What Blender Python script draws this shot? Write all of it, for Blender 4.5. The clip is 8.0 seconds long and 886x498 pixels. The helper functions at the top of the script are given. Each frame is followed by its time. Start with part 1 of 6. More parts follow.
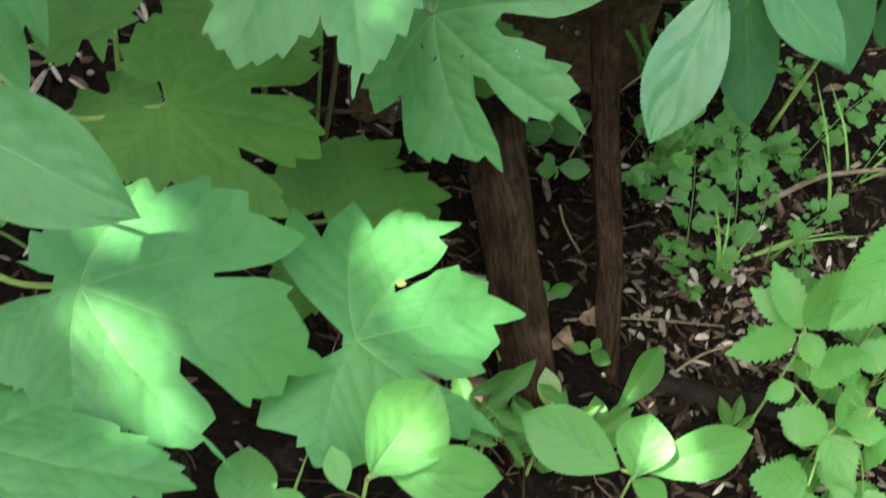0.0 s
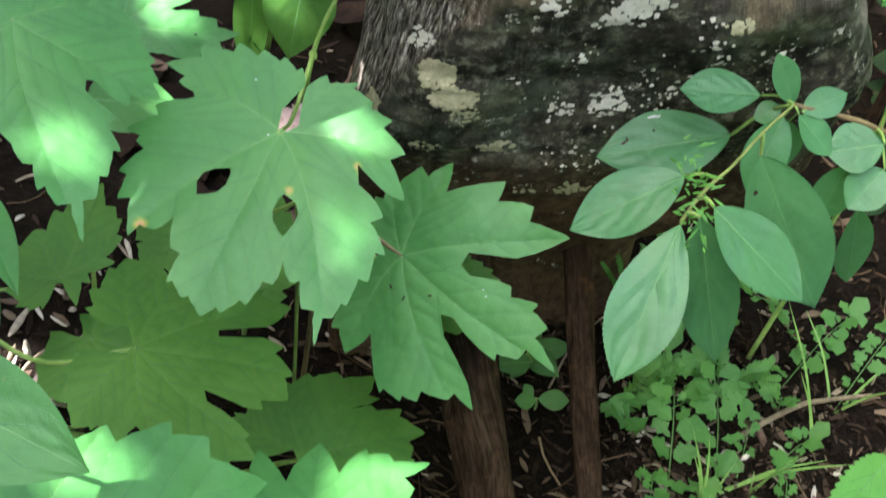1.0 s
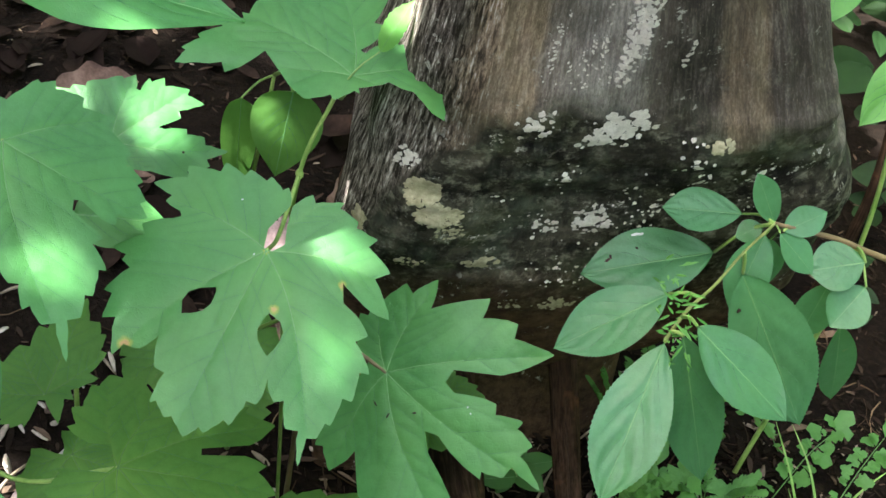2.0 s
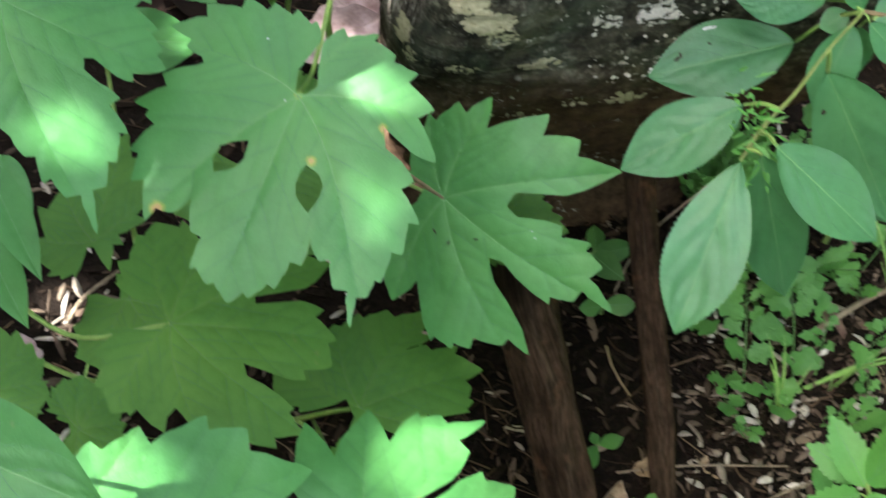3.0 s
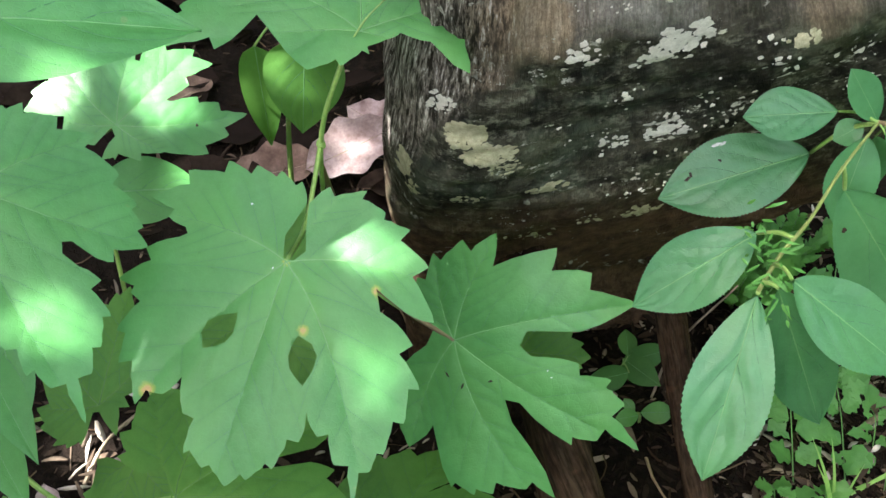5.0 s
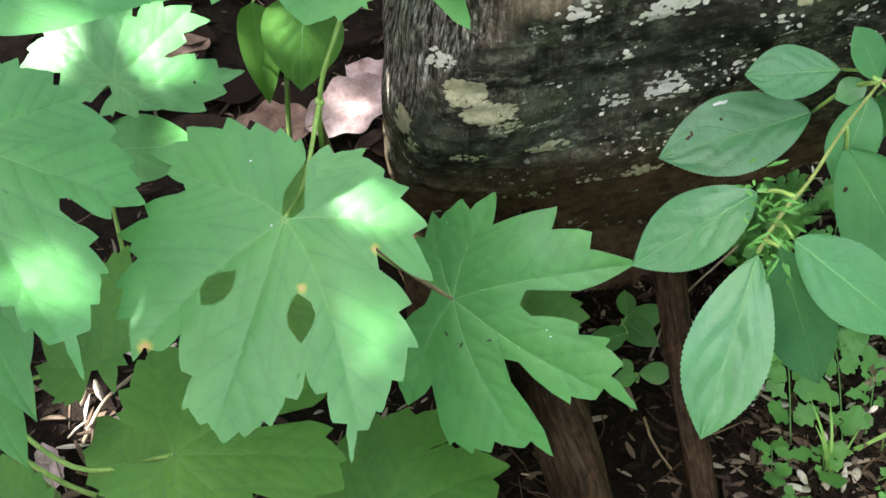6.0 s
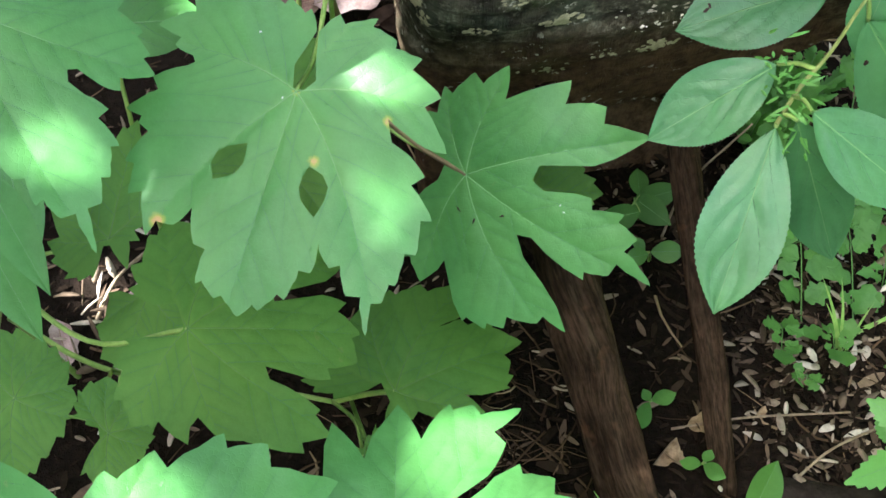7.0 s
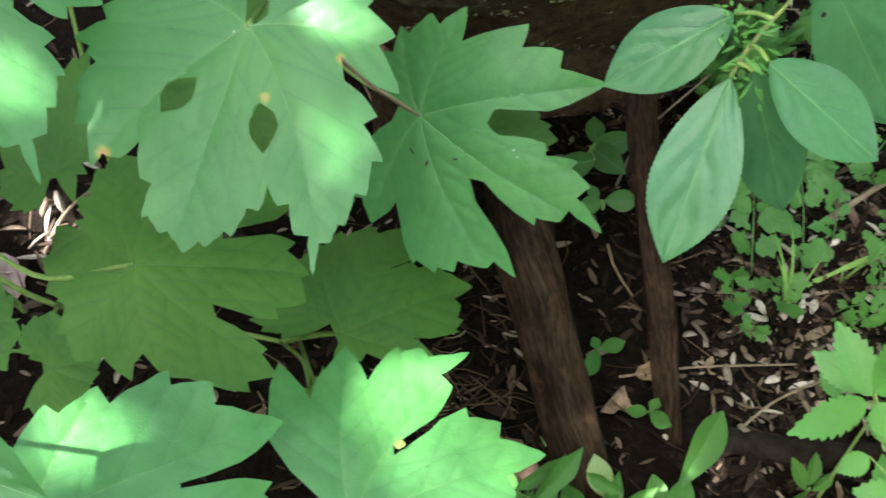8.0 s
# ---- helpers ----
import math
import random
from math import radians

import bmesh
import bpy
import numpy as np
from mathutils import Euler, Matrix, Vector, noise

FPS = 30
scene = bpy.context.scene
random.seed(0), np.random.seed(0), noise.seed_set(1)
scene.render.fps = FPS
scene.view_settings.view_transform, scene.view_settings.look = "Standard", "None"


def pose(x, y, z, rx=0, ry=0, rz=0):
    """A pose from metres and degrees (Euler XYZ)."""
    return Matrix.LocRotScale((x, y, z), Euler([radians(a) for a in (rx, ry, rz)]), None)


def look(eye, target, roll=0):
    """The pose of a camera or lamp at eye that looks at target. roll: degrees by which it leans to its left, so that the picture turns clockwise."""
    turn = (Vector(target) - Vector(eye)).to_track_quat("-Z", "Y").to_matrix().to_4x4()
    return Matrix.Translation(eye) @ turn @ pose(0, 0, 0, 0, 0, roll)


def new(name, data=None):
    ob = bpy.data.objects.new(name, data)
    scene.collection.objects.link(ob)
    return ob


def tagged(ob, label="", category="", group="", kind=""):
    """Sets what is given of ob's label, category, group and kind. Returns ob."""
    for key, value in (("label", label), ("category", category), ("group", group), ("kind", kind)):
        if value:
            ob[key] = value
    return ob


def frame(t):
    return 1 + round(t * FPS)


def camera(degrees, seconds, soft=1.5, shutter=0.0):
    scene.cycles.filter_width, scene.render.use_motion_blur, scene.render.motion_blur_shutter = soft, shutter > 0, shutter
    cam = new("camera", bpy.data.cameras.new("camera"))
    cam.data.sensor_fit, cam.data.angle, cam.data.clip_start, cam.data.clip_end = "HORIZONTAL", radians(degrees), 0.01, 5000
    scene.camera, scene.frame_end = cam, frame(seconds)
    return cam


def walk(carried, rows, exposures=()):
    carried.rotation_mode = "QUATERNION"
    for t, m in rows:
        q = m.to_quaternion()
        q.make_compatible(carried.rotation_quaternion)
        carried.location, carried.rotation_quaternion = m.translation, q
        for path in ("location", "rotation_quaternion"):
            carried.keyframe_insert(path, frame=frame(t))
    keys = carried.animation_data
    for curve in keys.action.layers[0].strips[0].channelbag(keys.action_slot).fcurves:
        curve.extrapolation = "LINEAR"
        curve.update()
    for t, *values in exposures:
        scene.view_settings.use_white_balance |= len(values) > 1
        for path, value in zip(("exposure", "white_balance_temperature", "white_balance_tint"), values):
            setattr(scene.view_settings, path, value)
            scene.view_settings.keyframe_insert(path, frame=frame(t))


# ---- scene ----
SKY, SUN, SOFT = 0.12, 4.6, 1.5
cam = camera(37.64, 8.0, soft=SOFT, shutter=0.25)
PATH = [
    (0.0, pose(-0.0487, -0.1290, 0.7125, 39.54, -10.17, 1.49)),
    (0.3, pose(-0.0350, -0.1238, 0.7177, 43.05, -10.07, 0.80)),
    (0.5, pose(-0.0319, -0.1236, 0.7230, 45.42, -9.89, 0.10)),
    (0.7, pose(-0.0296, -0.1246, 0.7222, 47.55, -10.13, 0.27)),
    (1.0, pose(-0.0327, -0.1228, 0.7258, 49.16, -9.64, 1.10)),
    (1.2, pose(-0.0329, -0.1236, 0.7292, 51.40, -10.26, 0.44)),
    (2.3, pose(-0.0344, -0.1153, 0.7353, 53.89, -10.07, 0.74)),
    (2.5, pose(-0.0350, -0.1011, 0.7388, 49.22, -9.65, -0.54)),
    (2.7, pose(-0.0208, -0.0874, 0.7390, 45.30, -7.93, -1.40)),
    (2.9, pose(-0.0229, -0.0645, 0.7369, 42.41, -6.21, -0.61)),
    (3.0, pose(-0.0187, -0.0509, 0.7412, 41.64, -4.71, 1.02)),
    (3.2, pose(-0.0098, -0.0327, 0.7492, 42.22, -2.36, 2.27)),
    (3.5, pose(-0.0055, -0.0095, 0.7516, 43.46, -1.36, 2.31)),
    (4.0, pose(-0.0020, -0.0009, 0.7492, 43.19, -0.24, 0.58)),
    (4.5, pose(0.0012, -0.0007, 0.7507, 43.92, -0.01, 0.01)),
    (4.7, pose(0.0037, -0.0014, 0.7517, 44.31, -0.22, -0.17)),
    (5.8, pose(0.0040, -0.0024, 0.7515, 43.07, -0.37, -0.05)),
    (6.0, pose(0.0033, -0.0016, 0.7485, 42.57, -0.44, -0.11)),
    (6.3, pose(0.0065, -0.0012, 0.7508, 41.52, -0.76, -0.30)),
    (6.5, pose(0.0042, -0.0013, 0.7464, 40.42, -0.91, -0.59)),
    (6.8, pose(0.0034, -0.0029, 0.7433, 38.36, -0.44, -0.27)),
    (7.0, pose(0.0018, -0.0021, 0.7425, 37.47, -0.19, 0.23)),
    (7.5, pose(0.0021, -0.0021, 0.7419, 36.70, -0.38, 0.91)),
    (7.8, pose(0.0033, 0.0007, 0.7368, 35.03, -1.00, 1.27)),
    (8.0, pose(0.0048, -0.0011, 0.7384, 35.09, -2.58, 0.32)),
]

walk(cam, PATH, [(0.0, 3.34, 6500, 8), (1.2, 3.51, 6500, 8), (2.3, 3.36, 6500, 8), (4.6, 3.51, 6500, 8), (6.5, 3.64, 6500, 8), (8.0, 3.48, 6500, 8)])

# ---------------------------------------------------------------- world, sun, exposure
SUN_DIR = Vector((-0.60, -0.25, 0.76)).normalized()      # towards the sun
world = bpy.data.worlds.new("world")
scene.world = world
world.use_nodes = True
wn = world.node_tree
sky = wn.nodes.new("ShaderNodeTexSky")
sky.sky_type, sky.sun_disc = "NISHITA", False
sky.sun_elevation = math.asin(SUN_DIR.z)
sky.sun_rotation = math.atan2(SUN_DIR.x, SUN_DIR.y)
sky.air_density, sky.dust_density = 1.0, 6.0
wn.links.new(sky.outputs[0], wn.nodes["Background"].inputs[0])
wn.nodes["Background"].inputs[1].default_value = SKY
lamp = bpy.data.lights.new("sun", "SUN")
lamp.energy, lamp.angle, lamp.color = SUN, radians(0.53), (1.0, 0.99, 0.975)
new("sun", lamp).matrix_world = look(SUN_DIR * 10, (0, 0, 0))


# ---------------------------------------------------------------- materials
class Nodes:
    """A small hand for building node materials."""

    def __init__(self, name):
        self.m = bpy.data.materials.new(name)
        self.m.use_nodes = True
        self.t = self.m.node_tree
        self.b = self.t.nodes["Principled BSDF"]
        self.out = self.t.nodes["Material Output"]
        self.co = self.t.nodes.new("ShaderNodeTexCoord").outputs["Object"]

    def n(self, kind, **values):
        node = self.t.nodes.new("ShaderNode" + kind)
        for key, value in values.items():
            if key in ("operation", "blend_type", "feature", "data_type", "distance", "noise_dimensions", "mode"):
                if key == "operation":
                    node.operation = value
                elif key == "blend_type":
                    node.blend_type = value
                elif key == "feature":
                    node.feature = value
                elif key == "data_type":
                    node.data_type = value
            else:
                node.inputs[key.replace("_", " ")].default_value = value
        return node

    def link(self, a, b):
        self.t.links.new(a, b)

    def scaled(self, sx, sy, sz):
        node = self.t.nodes.new("ShaderNodeMapping")
        node.inputs["Scale"].default_value = (sx, sy, sz)
        self.link(self.co, node.inputs["Vector"])
        return node.outputs[0]

    def noise(self, scale, detail=4.0, rough=0.55, vec=None, distortion=0.0):
        node = self.n("TexNoise", Scale=scale, Detail=detail, Roughness=rough, Distortion=distortion)
        self.link(vec if vec is not None else self.co, node.inputs["Vector"])
        return node.outputs["Fac"]

    def ramp(self, fac, stops):
        node = self.t.nodes.new("ShaderNodeValToRGB")
        els = node.color_ramp.elements
        while len(els) < len(stops):
            els.new(0.5)
        for el, (at, col) in zip(els, stops):
            el.position = at
            el.color = (*col, 1) if len(col) == 3 else col
        self.link(fac, node.inputs[0])
        return node.outputs[0]

    def grey(self, fac, lo, hi):
        node = self.t.nodes.new("ShaderNodeMapRange")
        node.inputs["From Min"].default_value, node.inputs["From Max"].default_value = lo, hi
        self.link(fac, node.inputs["Value"])
        return node.outputs["Result"]

    def mix(self, fac, a, b, how="MIX"):
        node = self.t.nodes.new("ShaderNodeMix")
        node.data_type, node.blend_type = "RGBA", how
        for value, socket in ((fac, node.inputs[0]), (a, node.inputs[6]), (b, node.inputs[7])):
            if isinstance(value, (int, float)):
                socket.default_value = value
            elif isinstance(value, tuple):
                socket.default_value = (*value, 1)
            else:
                self.link(value, socket)
        return node.outputs[2]

    def maths(self, how, a, b=0.0):
        node = self.t.nodes.new("ShaderNodeMath")
        node.operation = how
        for value, socket in ((a, node.inputs[0]), (b, node.inputs[1])):
            if isinstance(value, (int, float)):
                socket.default_value = value
            else:
                self.link(value, socket)
        return node.outputs[0]

    def island(self):
        return self.t.nodes.new("ShaderNodeNewGeometry").outputs["Random Per Island"]

    def bump(self, height, strength, dist):
        node = self.n("Bump", Strength=strength, Distance=dist)
        self.link(height, node.inputs["Height"])
        self.link(node.outputs[0], self.b.inputs["Normal"])
        return node.outputs[0]

    def base(self, colour, rough=0.5, spec=0.5):
        if isinstance(colour, tuple):
            self.b.inputs["Base Color"].default_value = (*colour, 1)
        else:
            self.link(colour, self.b.inputs["Base Color"])
        if isinstance(rough, (int, float)):
            self.b.inputs["Roughness"].default_value = rough
        else:
            self.link(rough, self.b.inputs["Roughness"])
        self.b.inputs["Specular IOR Level"].default_value = spec
        return self.m


def leaf_material(name, dark, light, glow, rough=0.38, spec=0.5, through_light=0.40, per_island=False, cells=420.0):
    """A leaf blade: mottled green, waxy gloss, fine net of veinlets, and light that comes through."""
    k = Nodes(name)
    info = k.t.nodes.new("ShaderNodeObjectInfo").outputs["Random"]
    own = k.island() if per_island else info
    big = k.noise(28, 3, 0.6)
    fine = k.noise(260, 4, 0.6)
    col = k.mix(k.grey(big, 0.3, 0.72), dark, light)
    col = k.mix(k.maths("MULTIPLY", k.grey(fine, 0.35, 0.75), 0.28), col, tuple(min(1, c * 1.35) for c in light))
    col = k.mix(k.maths("MULTIPLY", own, 0.35), col, tuple(c * 0.72 for c in dark))
    drift = k.grey(k.noise(17, 2, 0.5), 0.42, 0.66)
    col = k.mix(k.maths("MULTIPLY", drift, 0.22), col, (light[0] * 1.22, light[1] * 0.98, light[2] * 0.62))
    spots = k.grey(k.noise(95, 2, 0.5), 0.735, 0.76)
    col = k.mix(k.maths("MULTIPLY", spots, 0.35), col, (0.20, 0.22, 0.08))
    near = k.t.nodes.new("ShaderNodeAttribute")
    near.attribute_name = "vein"
    col = k.mix(k.maths("MULTIPLY", near.outputs["Fac"], 0.35), col, (min(1, light[0] * 1.9), min(1, light[1] * 1.3), light[2] * 1.2))
    side = k.t.nodes.new("ShaderNodeAttribute")
    side.attribute_name = "side_vein"
    # side veins darkened in colour, as shade in a crease would
    col = k.mix(k.maths("MULTIPLY", side.outputs["Fac"], 0.21), col, tuple(c * 0.55 for c in dark))
    old = k.t.nodes.new("ShaderNodeAttribute")
    old.attribute_name = "rust"
    blot = k.maths("ADD", old.outputs["Fac"], k.maths("MULTIPLY", k.maths("SUBTRACT", fine, 0.5), 0.5))
    col = k.mix(k.maths("MULTIPLY", k.grey(blot, 0.18, 0.55), 0.8), col, (0.34, 0.36, 0.05))
    col = k.mix(k.maths("MULTIPLY", k.grey(blot, 0.5, 0.72), 0.9), col, (0.50, 0.27, 0.12))
    net = k.n("TexVoronoi", Scale=cells)
    net.feature = "DISTANCE_TO_EDGE"
    k.link(k.co, net.inputs["Vector"])
    veinlet = k.grey(net.outputs["Distance"], 0.0, 0.12)
    col = k.mix(k.maths("MULTIPLY", k.maths("SUBTRACT", 1.0, veinlet), 0.05), col, tuple(min(1, c * 1.6) for c in light))
    height = k.maths("ADD", k.maths("MULTIPLY", veinlet, 0.5), k.maths("MULTIPLY", fine, 0.7))
    normal = k.bump(height, 0.22, 0.0004)
    k.base(col, k.maths("ADD", k.maths("MULTIPLY", fine, 0.16), rough - 0.08), spec)
    tl = k.n("BsdfTranslucent")
    k.link(k.mix(0.55, col, glow), tl.inputs["Color"])
    k.link(normal, tl.inputs["Normal"])
    sh = k.n("MixShader", Fac=through_light)
    k.link(k.b.outputs[0], sh.inputs[1])
    k.link(tl.outputs[0], sh.inputs[2])
    k.link(sh.outputs[0], k.out.inputs["Surface"])
    return k.m


def plain(name, dark, light, scale=60.0, rough=0.7, spec=0.3, bump=0.4, dist=0.001, per_island=False, stretch=(1, 1, 1)):
    k = Nodes(name)
    v = k.scaled(*stretch)
    f = k.noise(scale, 5, 0.6, v)
    g = k.noise(scale * 6, 4, 0.6, v)
    col = k.mix(k.grey(f, 0.3, 0.7), dark, light)
    if per_island:
        col = k.mix(k.island(), col, dark, "MIX")
    col = k.mix(k.maths("MULTIPLY", k.grey(g, 0.4, 0.7), 0.3), col, tuple(c * 0.5 for c in dark))
    k.bump(k.maths("ADD", f, k.maths("MULTIPLY", g, 0.5)), bump, dist)
    return k.base(col, rough, spec)


GRAPE = leaf_material("grape_leaf_green", (0.053, 0.199, 0.052), (0.091, 0.284, 0.081), (0.15, 0.42, 0.04), 0.47, 0.43, 0.33)
# Darker, duller grape green: shade and filtered light put into the lower leaves' colour.
SHADED_GRAPE = leaf_material("grape_leaf_olive_shade_tone", (0.064, 0.174, 0.032), (0.104, 0.246, 0.051), (0.15, 0.36, 0.02), 0.58, 0.25, 0.36)
SHRUB = leaf_material("shrub_leaf_green", (0.050, 0.172, 0.067), (0.084, 0.245, 0.104), (0.14, 0.40, 0.05), 0.40, 0.45, 0.32, cells=330.0)
FRESH = leaf_material("fresh_leaf_green", (0.088, 0.290, 0.062), (0.148, 0.385, 0.098), (0.23, 0.56, 0.07), 0.45, 0.4, 0.45)
BROAD = leaf_material("low_herb_leaf_green", (0.052, 0.160, 0.030), (0.098, 0.250, 0.052), (0.17, 0.44, 0.04), 0.55, 0.3, 0.40)
PALEGREEN = leaf_material("pale_yellowish_leaf", (0.22, 0.32, 0.12), (0.38, 0.47, 0.22), (0.4, 0.6, 0.15), 0.5, 0.35, 0.35)
HERB = leaf_material("herb_leaf_green", (0.054, 0.165, 0.038), (0.110, 0.280, 0.066), (0.17, 0.46, 0.04), 0.5, 0.35, 0.36, True)
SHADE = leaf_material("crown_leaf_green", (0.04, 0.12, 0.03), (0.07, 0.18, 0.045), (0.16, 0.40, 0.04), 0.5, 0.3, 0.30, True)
VEIN = plain("vein_pale_green", (0.11, 0.285, 0.088), (0.16, 0.35, 0.112), 200, 0.5, 0.35, 0.1, 0.0003)
# Darker vein green to match the shade-toned leaves; also used for herb stems.
OLIVE_VEIN = plain("vein_olive", (0.075, 0.185, 0.042), (0.11, 0.235, 0.060), 200, 0.55, 0.3, 0.1, 0.0003)
STALK = plain("stalk_green", (0.16, 0.30, 0.06), (0.30, 0.42, 0.12), 90, 0.5, 0.35, 0.2, 0.0004)
# Dark side-vein green, partly standing in for shade in the creases.
CREASE_SHADE = plain("leaf_crease_shade_green", (0.050, 0.165, 0.055), (0.075, 0.21, 0.078), 200, 0.5, 0.3, 0.1, 0.0003)
REDSTALK = plain("stalk_reddish", (0.13, 0.09, 0.045), (0.22, 0.17, 0.08), 90, 0.55, 0.3, 0.3, 0.0005)
GRASS = plain("grass_green", (0.14, 0.30, 0.06), (0.28, 0.46, 0.12), 70, 0.5, 0.35, 0.2, 0.0004)
STRAW = plain("dry_twig", (0.14, 0.10, 0.065), (0.33, 0.26, 0.18), 120, 0.8, 0.2, 0.5, 0.0006, stretch=(1, 1, 1))
ROTTEN = plain("wet_rotten_wood", (0.008, 0.006, 0.005), (0.030, 0.024, 0.019), 90, 0.95, 0.04, 0.8, 0.0015)
DEADLEAF = plain("dead_leaf_brown", (0.070, 0.040, 0.030), (0.24, 0.155, 0.118), 60, 0.8, 0.1, 0.5, 0.001)
WHITE_LICHEN = plain("white_lichen", (0.66, 0.61, 0.52), (0.88, 0.83, 0.74), 350, 0.9, 0.1, 0.7, 0.0008)
YELLOW_LICHEN = plain("yellow_lichen", (0.34, 0.31, 0.19), (0.62, 0.57, 0.38), 260, 0.9, 0.1, 0.8, 0.0010)


TANLEAF = plain("tan_dry_leaf", (0.13, 0.085, 0.045), (0.40, 0.29, 0.18), 160, 0.8, 0.15, 0.7, 0.001)
# Pale pinkish dry leaf; part of its paleness stands in for sunlight.
PALELEAF = plain("sunlit_tone_dry_leaf", (0.17, 0.105, 0.095), (0.46, 0.35, 0.33), 70, 0.7, 0.3, 0.5, 0.001)


def soil_material():
    k = Nodes("dark_soil")
    a, b = k.noise(9, 5, 0.6), k.noise(160, 6, 0.65)
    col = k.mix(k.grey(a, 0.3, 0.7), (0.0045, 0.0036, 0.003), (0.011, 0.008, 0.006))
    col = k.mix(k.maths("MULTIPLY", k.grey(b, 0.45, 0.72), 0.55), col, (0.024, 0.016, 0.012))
    k.bump(k.maths("ADD", k.maths("MULTIPLY", a, 0.3), b), 0.9, 0.004)
    return k.base(col, 0.95, 0.02)


def litter_material(name, stops):
    """Chips and flakes of many tones, one tone a piece."""
    k = Nodes(name)
    col = k.ramp(k.island(), stops)
    grain = k.noise(240, 4, 0.6, k.scaled(1, 1, 1))
    col = k.mix(k.maths("MULTIPLY", k.grey(grain, 0.35, 0.75), 0.45), col, (0.03, 0.022, 0.016))
    k.bump(grain, 0.6, 0.0008)
    return k.base(col, 0.9, 0.03)


def stump_material():
    """Weathered wood: grey and brown fibre strips above, dark damp rot with algae below, reddish rot at the foot."""
    k = Nodes("weathered_stump_wood")
    sep = k.t.nodes.new("ShaderNodeSeparateXYZ")
    k.link(k.co, sep.inputs[0])
    at = k.t.nodes.new("ShaderNodeAttribute")
    at.attribute_name = "fibre"
    fv = at.outputs["Vector"]
    fsep = k.t.nodes.new("ShaderNodeSeparateXYZ")
    k.link(fv, fsep.inputs[0])
    long = k.t.nodes.new("ShaderNodeMapping")
    long.inputs["Scale"].default_value = (1, 1, 0.13)
    k.link(fv, long.inputs["Vector"])
    fibre = k.noise(330, 5, 0.7, long.outputs[0])
    mats = k.t.nodes.new("ShaderNodeMapping")
    mats.inputs["Scale"].default_value = (1, 1, 0.55)
    k.link(fv, mats.inputs["Vector"])
    weave = k.noise(620, 6, 0.8, mats.outputs[0])
    across = k.noise(150, 6, 0.75, k.scaled(0.8, 0.2, 0.8))
    spots = k.noise(48, 6, 0.7, k.scaled(0.7, 0.3, 1))
    # strips of bare, felted and blackened wood side by side round the trunk
    pos = k.maths("ADD", k.maths("MULTIPLY", fsep.outputs[0], 1 / 0.3), 0.5)
    pos = k.maths("ADD", pos, k.maths("MULTIPLY", k.maths("SUBTRACT", k.noise(60, 3, 0.6, mats.outputs[0]), 0.5), 0.05))
    black, grey, dull, felt = (0.045, 0.040, 0.036), (0.68, 0.62, 0.56), (0.36, 0.30, 0.25), (0.62, 0.45, 0.30)
    # the paler last stop stands in for light on the right edge
    strips = upper = k.ramp(pos, [(0.02, (0.50, 0.44, 0.37)), (0.10, (0.34, 0.29, 0.24)), (0.125, dull), (0.15, felt), (0.29, felt), (0.31, dull), (0.40, grey), (0.50, grey), (0.53, dull), (0.58, black), (0.67, black), (0.70, (0.40, 0.30, 0.20)), (0.78, (0.40, 0.30, 0.20)), (0.80, (0.11, 0.095, 0.082)), (0.93, (0.15, 0.13, 0.11)), (0.97, (0.30, 0.26, 0.22))])
    patch = k.noise(70, 5, 0.7, mats.outputs[0])
    upper = k.mix(k.maths("MULTIPLY", k.grey(patch, 0.42, 0.66), 0.5), upper, (0.62, 0.55, 0.46), "MIX")
    upper = k.mix(k.maths("MULTIPLY", k.grey(fibre, 0.50, 0.68), 0.35), upper, (0.56, 0.50, 0.43), "MIX")
    upper = k.mix(k.maths("MULTIPLY", k.grey(fibre, 0.58, 0.40), 0.75), upper, (0.045, 0.038, 0.032))
    upper = k.mix(k.maths("MULTIPLY", k.grey(weave, 0.54, 0.68), 0.55), upper, (0.50, 0.39, 0.27), "MIX")
    upper = k.mix(k.maths("MULTIPLY", k.grey(weave, 0.58, 0.40), 0.7), upper, (0.075, 0.060, 0.048))
    upper = k.mix(0.25, upper, strips)
    upper = k.mix(k.maths("MULTIPLY", k.grey(k.noise(26, 4, 0.65, mats.outputs[0]), 0.60, 0.38), 0.55), upper, (0.06, 0.052, 0.044))
    split = k.noise(420, 4, 0.75, long.outputs[0])
    rim = k.grey(k.maths("ADD", fsep.outputs[0], k.maths("MULTIPLY", k.maths("SUBTRACT", patch, 0.5), 0.06)), -0.082, -0.104)
    upper = k.mix(k.maths("MULTIPLY", rim, k.grey(split, 0.53, 0.43)), upper, (0.030, 0.024, 0.018))
    upper = k.mix(k.maths("MULTIPLY", rim, k.maths("MULTIPLY", k.grey(split, 0.57, 0.64), 0.85)), upper, (0.78, 0.72, 0.64))
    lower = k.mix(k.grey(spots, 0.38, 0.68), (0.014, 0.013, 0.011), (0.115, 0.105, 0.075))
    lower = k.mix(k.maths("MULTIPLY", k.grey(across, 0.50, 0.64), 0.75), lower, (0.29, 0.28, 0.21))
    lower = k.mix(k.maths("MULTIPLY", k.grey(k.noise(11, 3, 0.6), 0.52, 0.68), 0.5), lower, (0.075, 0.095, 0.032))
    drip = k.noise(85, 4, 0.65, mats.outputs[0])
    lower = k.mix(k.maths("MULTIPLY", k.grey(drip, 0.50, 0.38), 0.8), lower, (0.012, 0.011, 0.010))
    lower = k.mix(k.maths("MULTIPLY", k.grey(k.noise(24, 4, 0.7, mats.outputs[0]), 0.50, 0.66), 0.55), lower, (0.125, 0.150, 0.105))
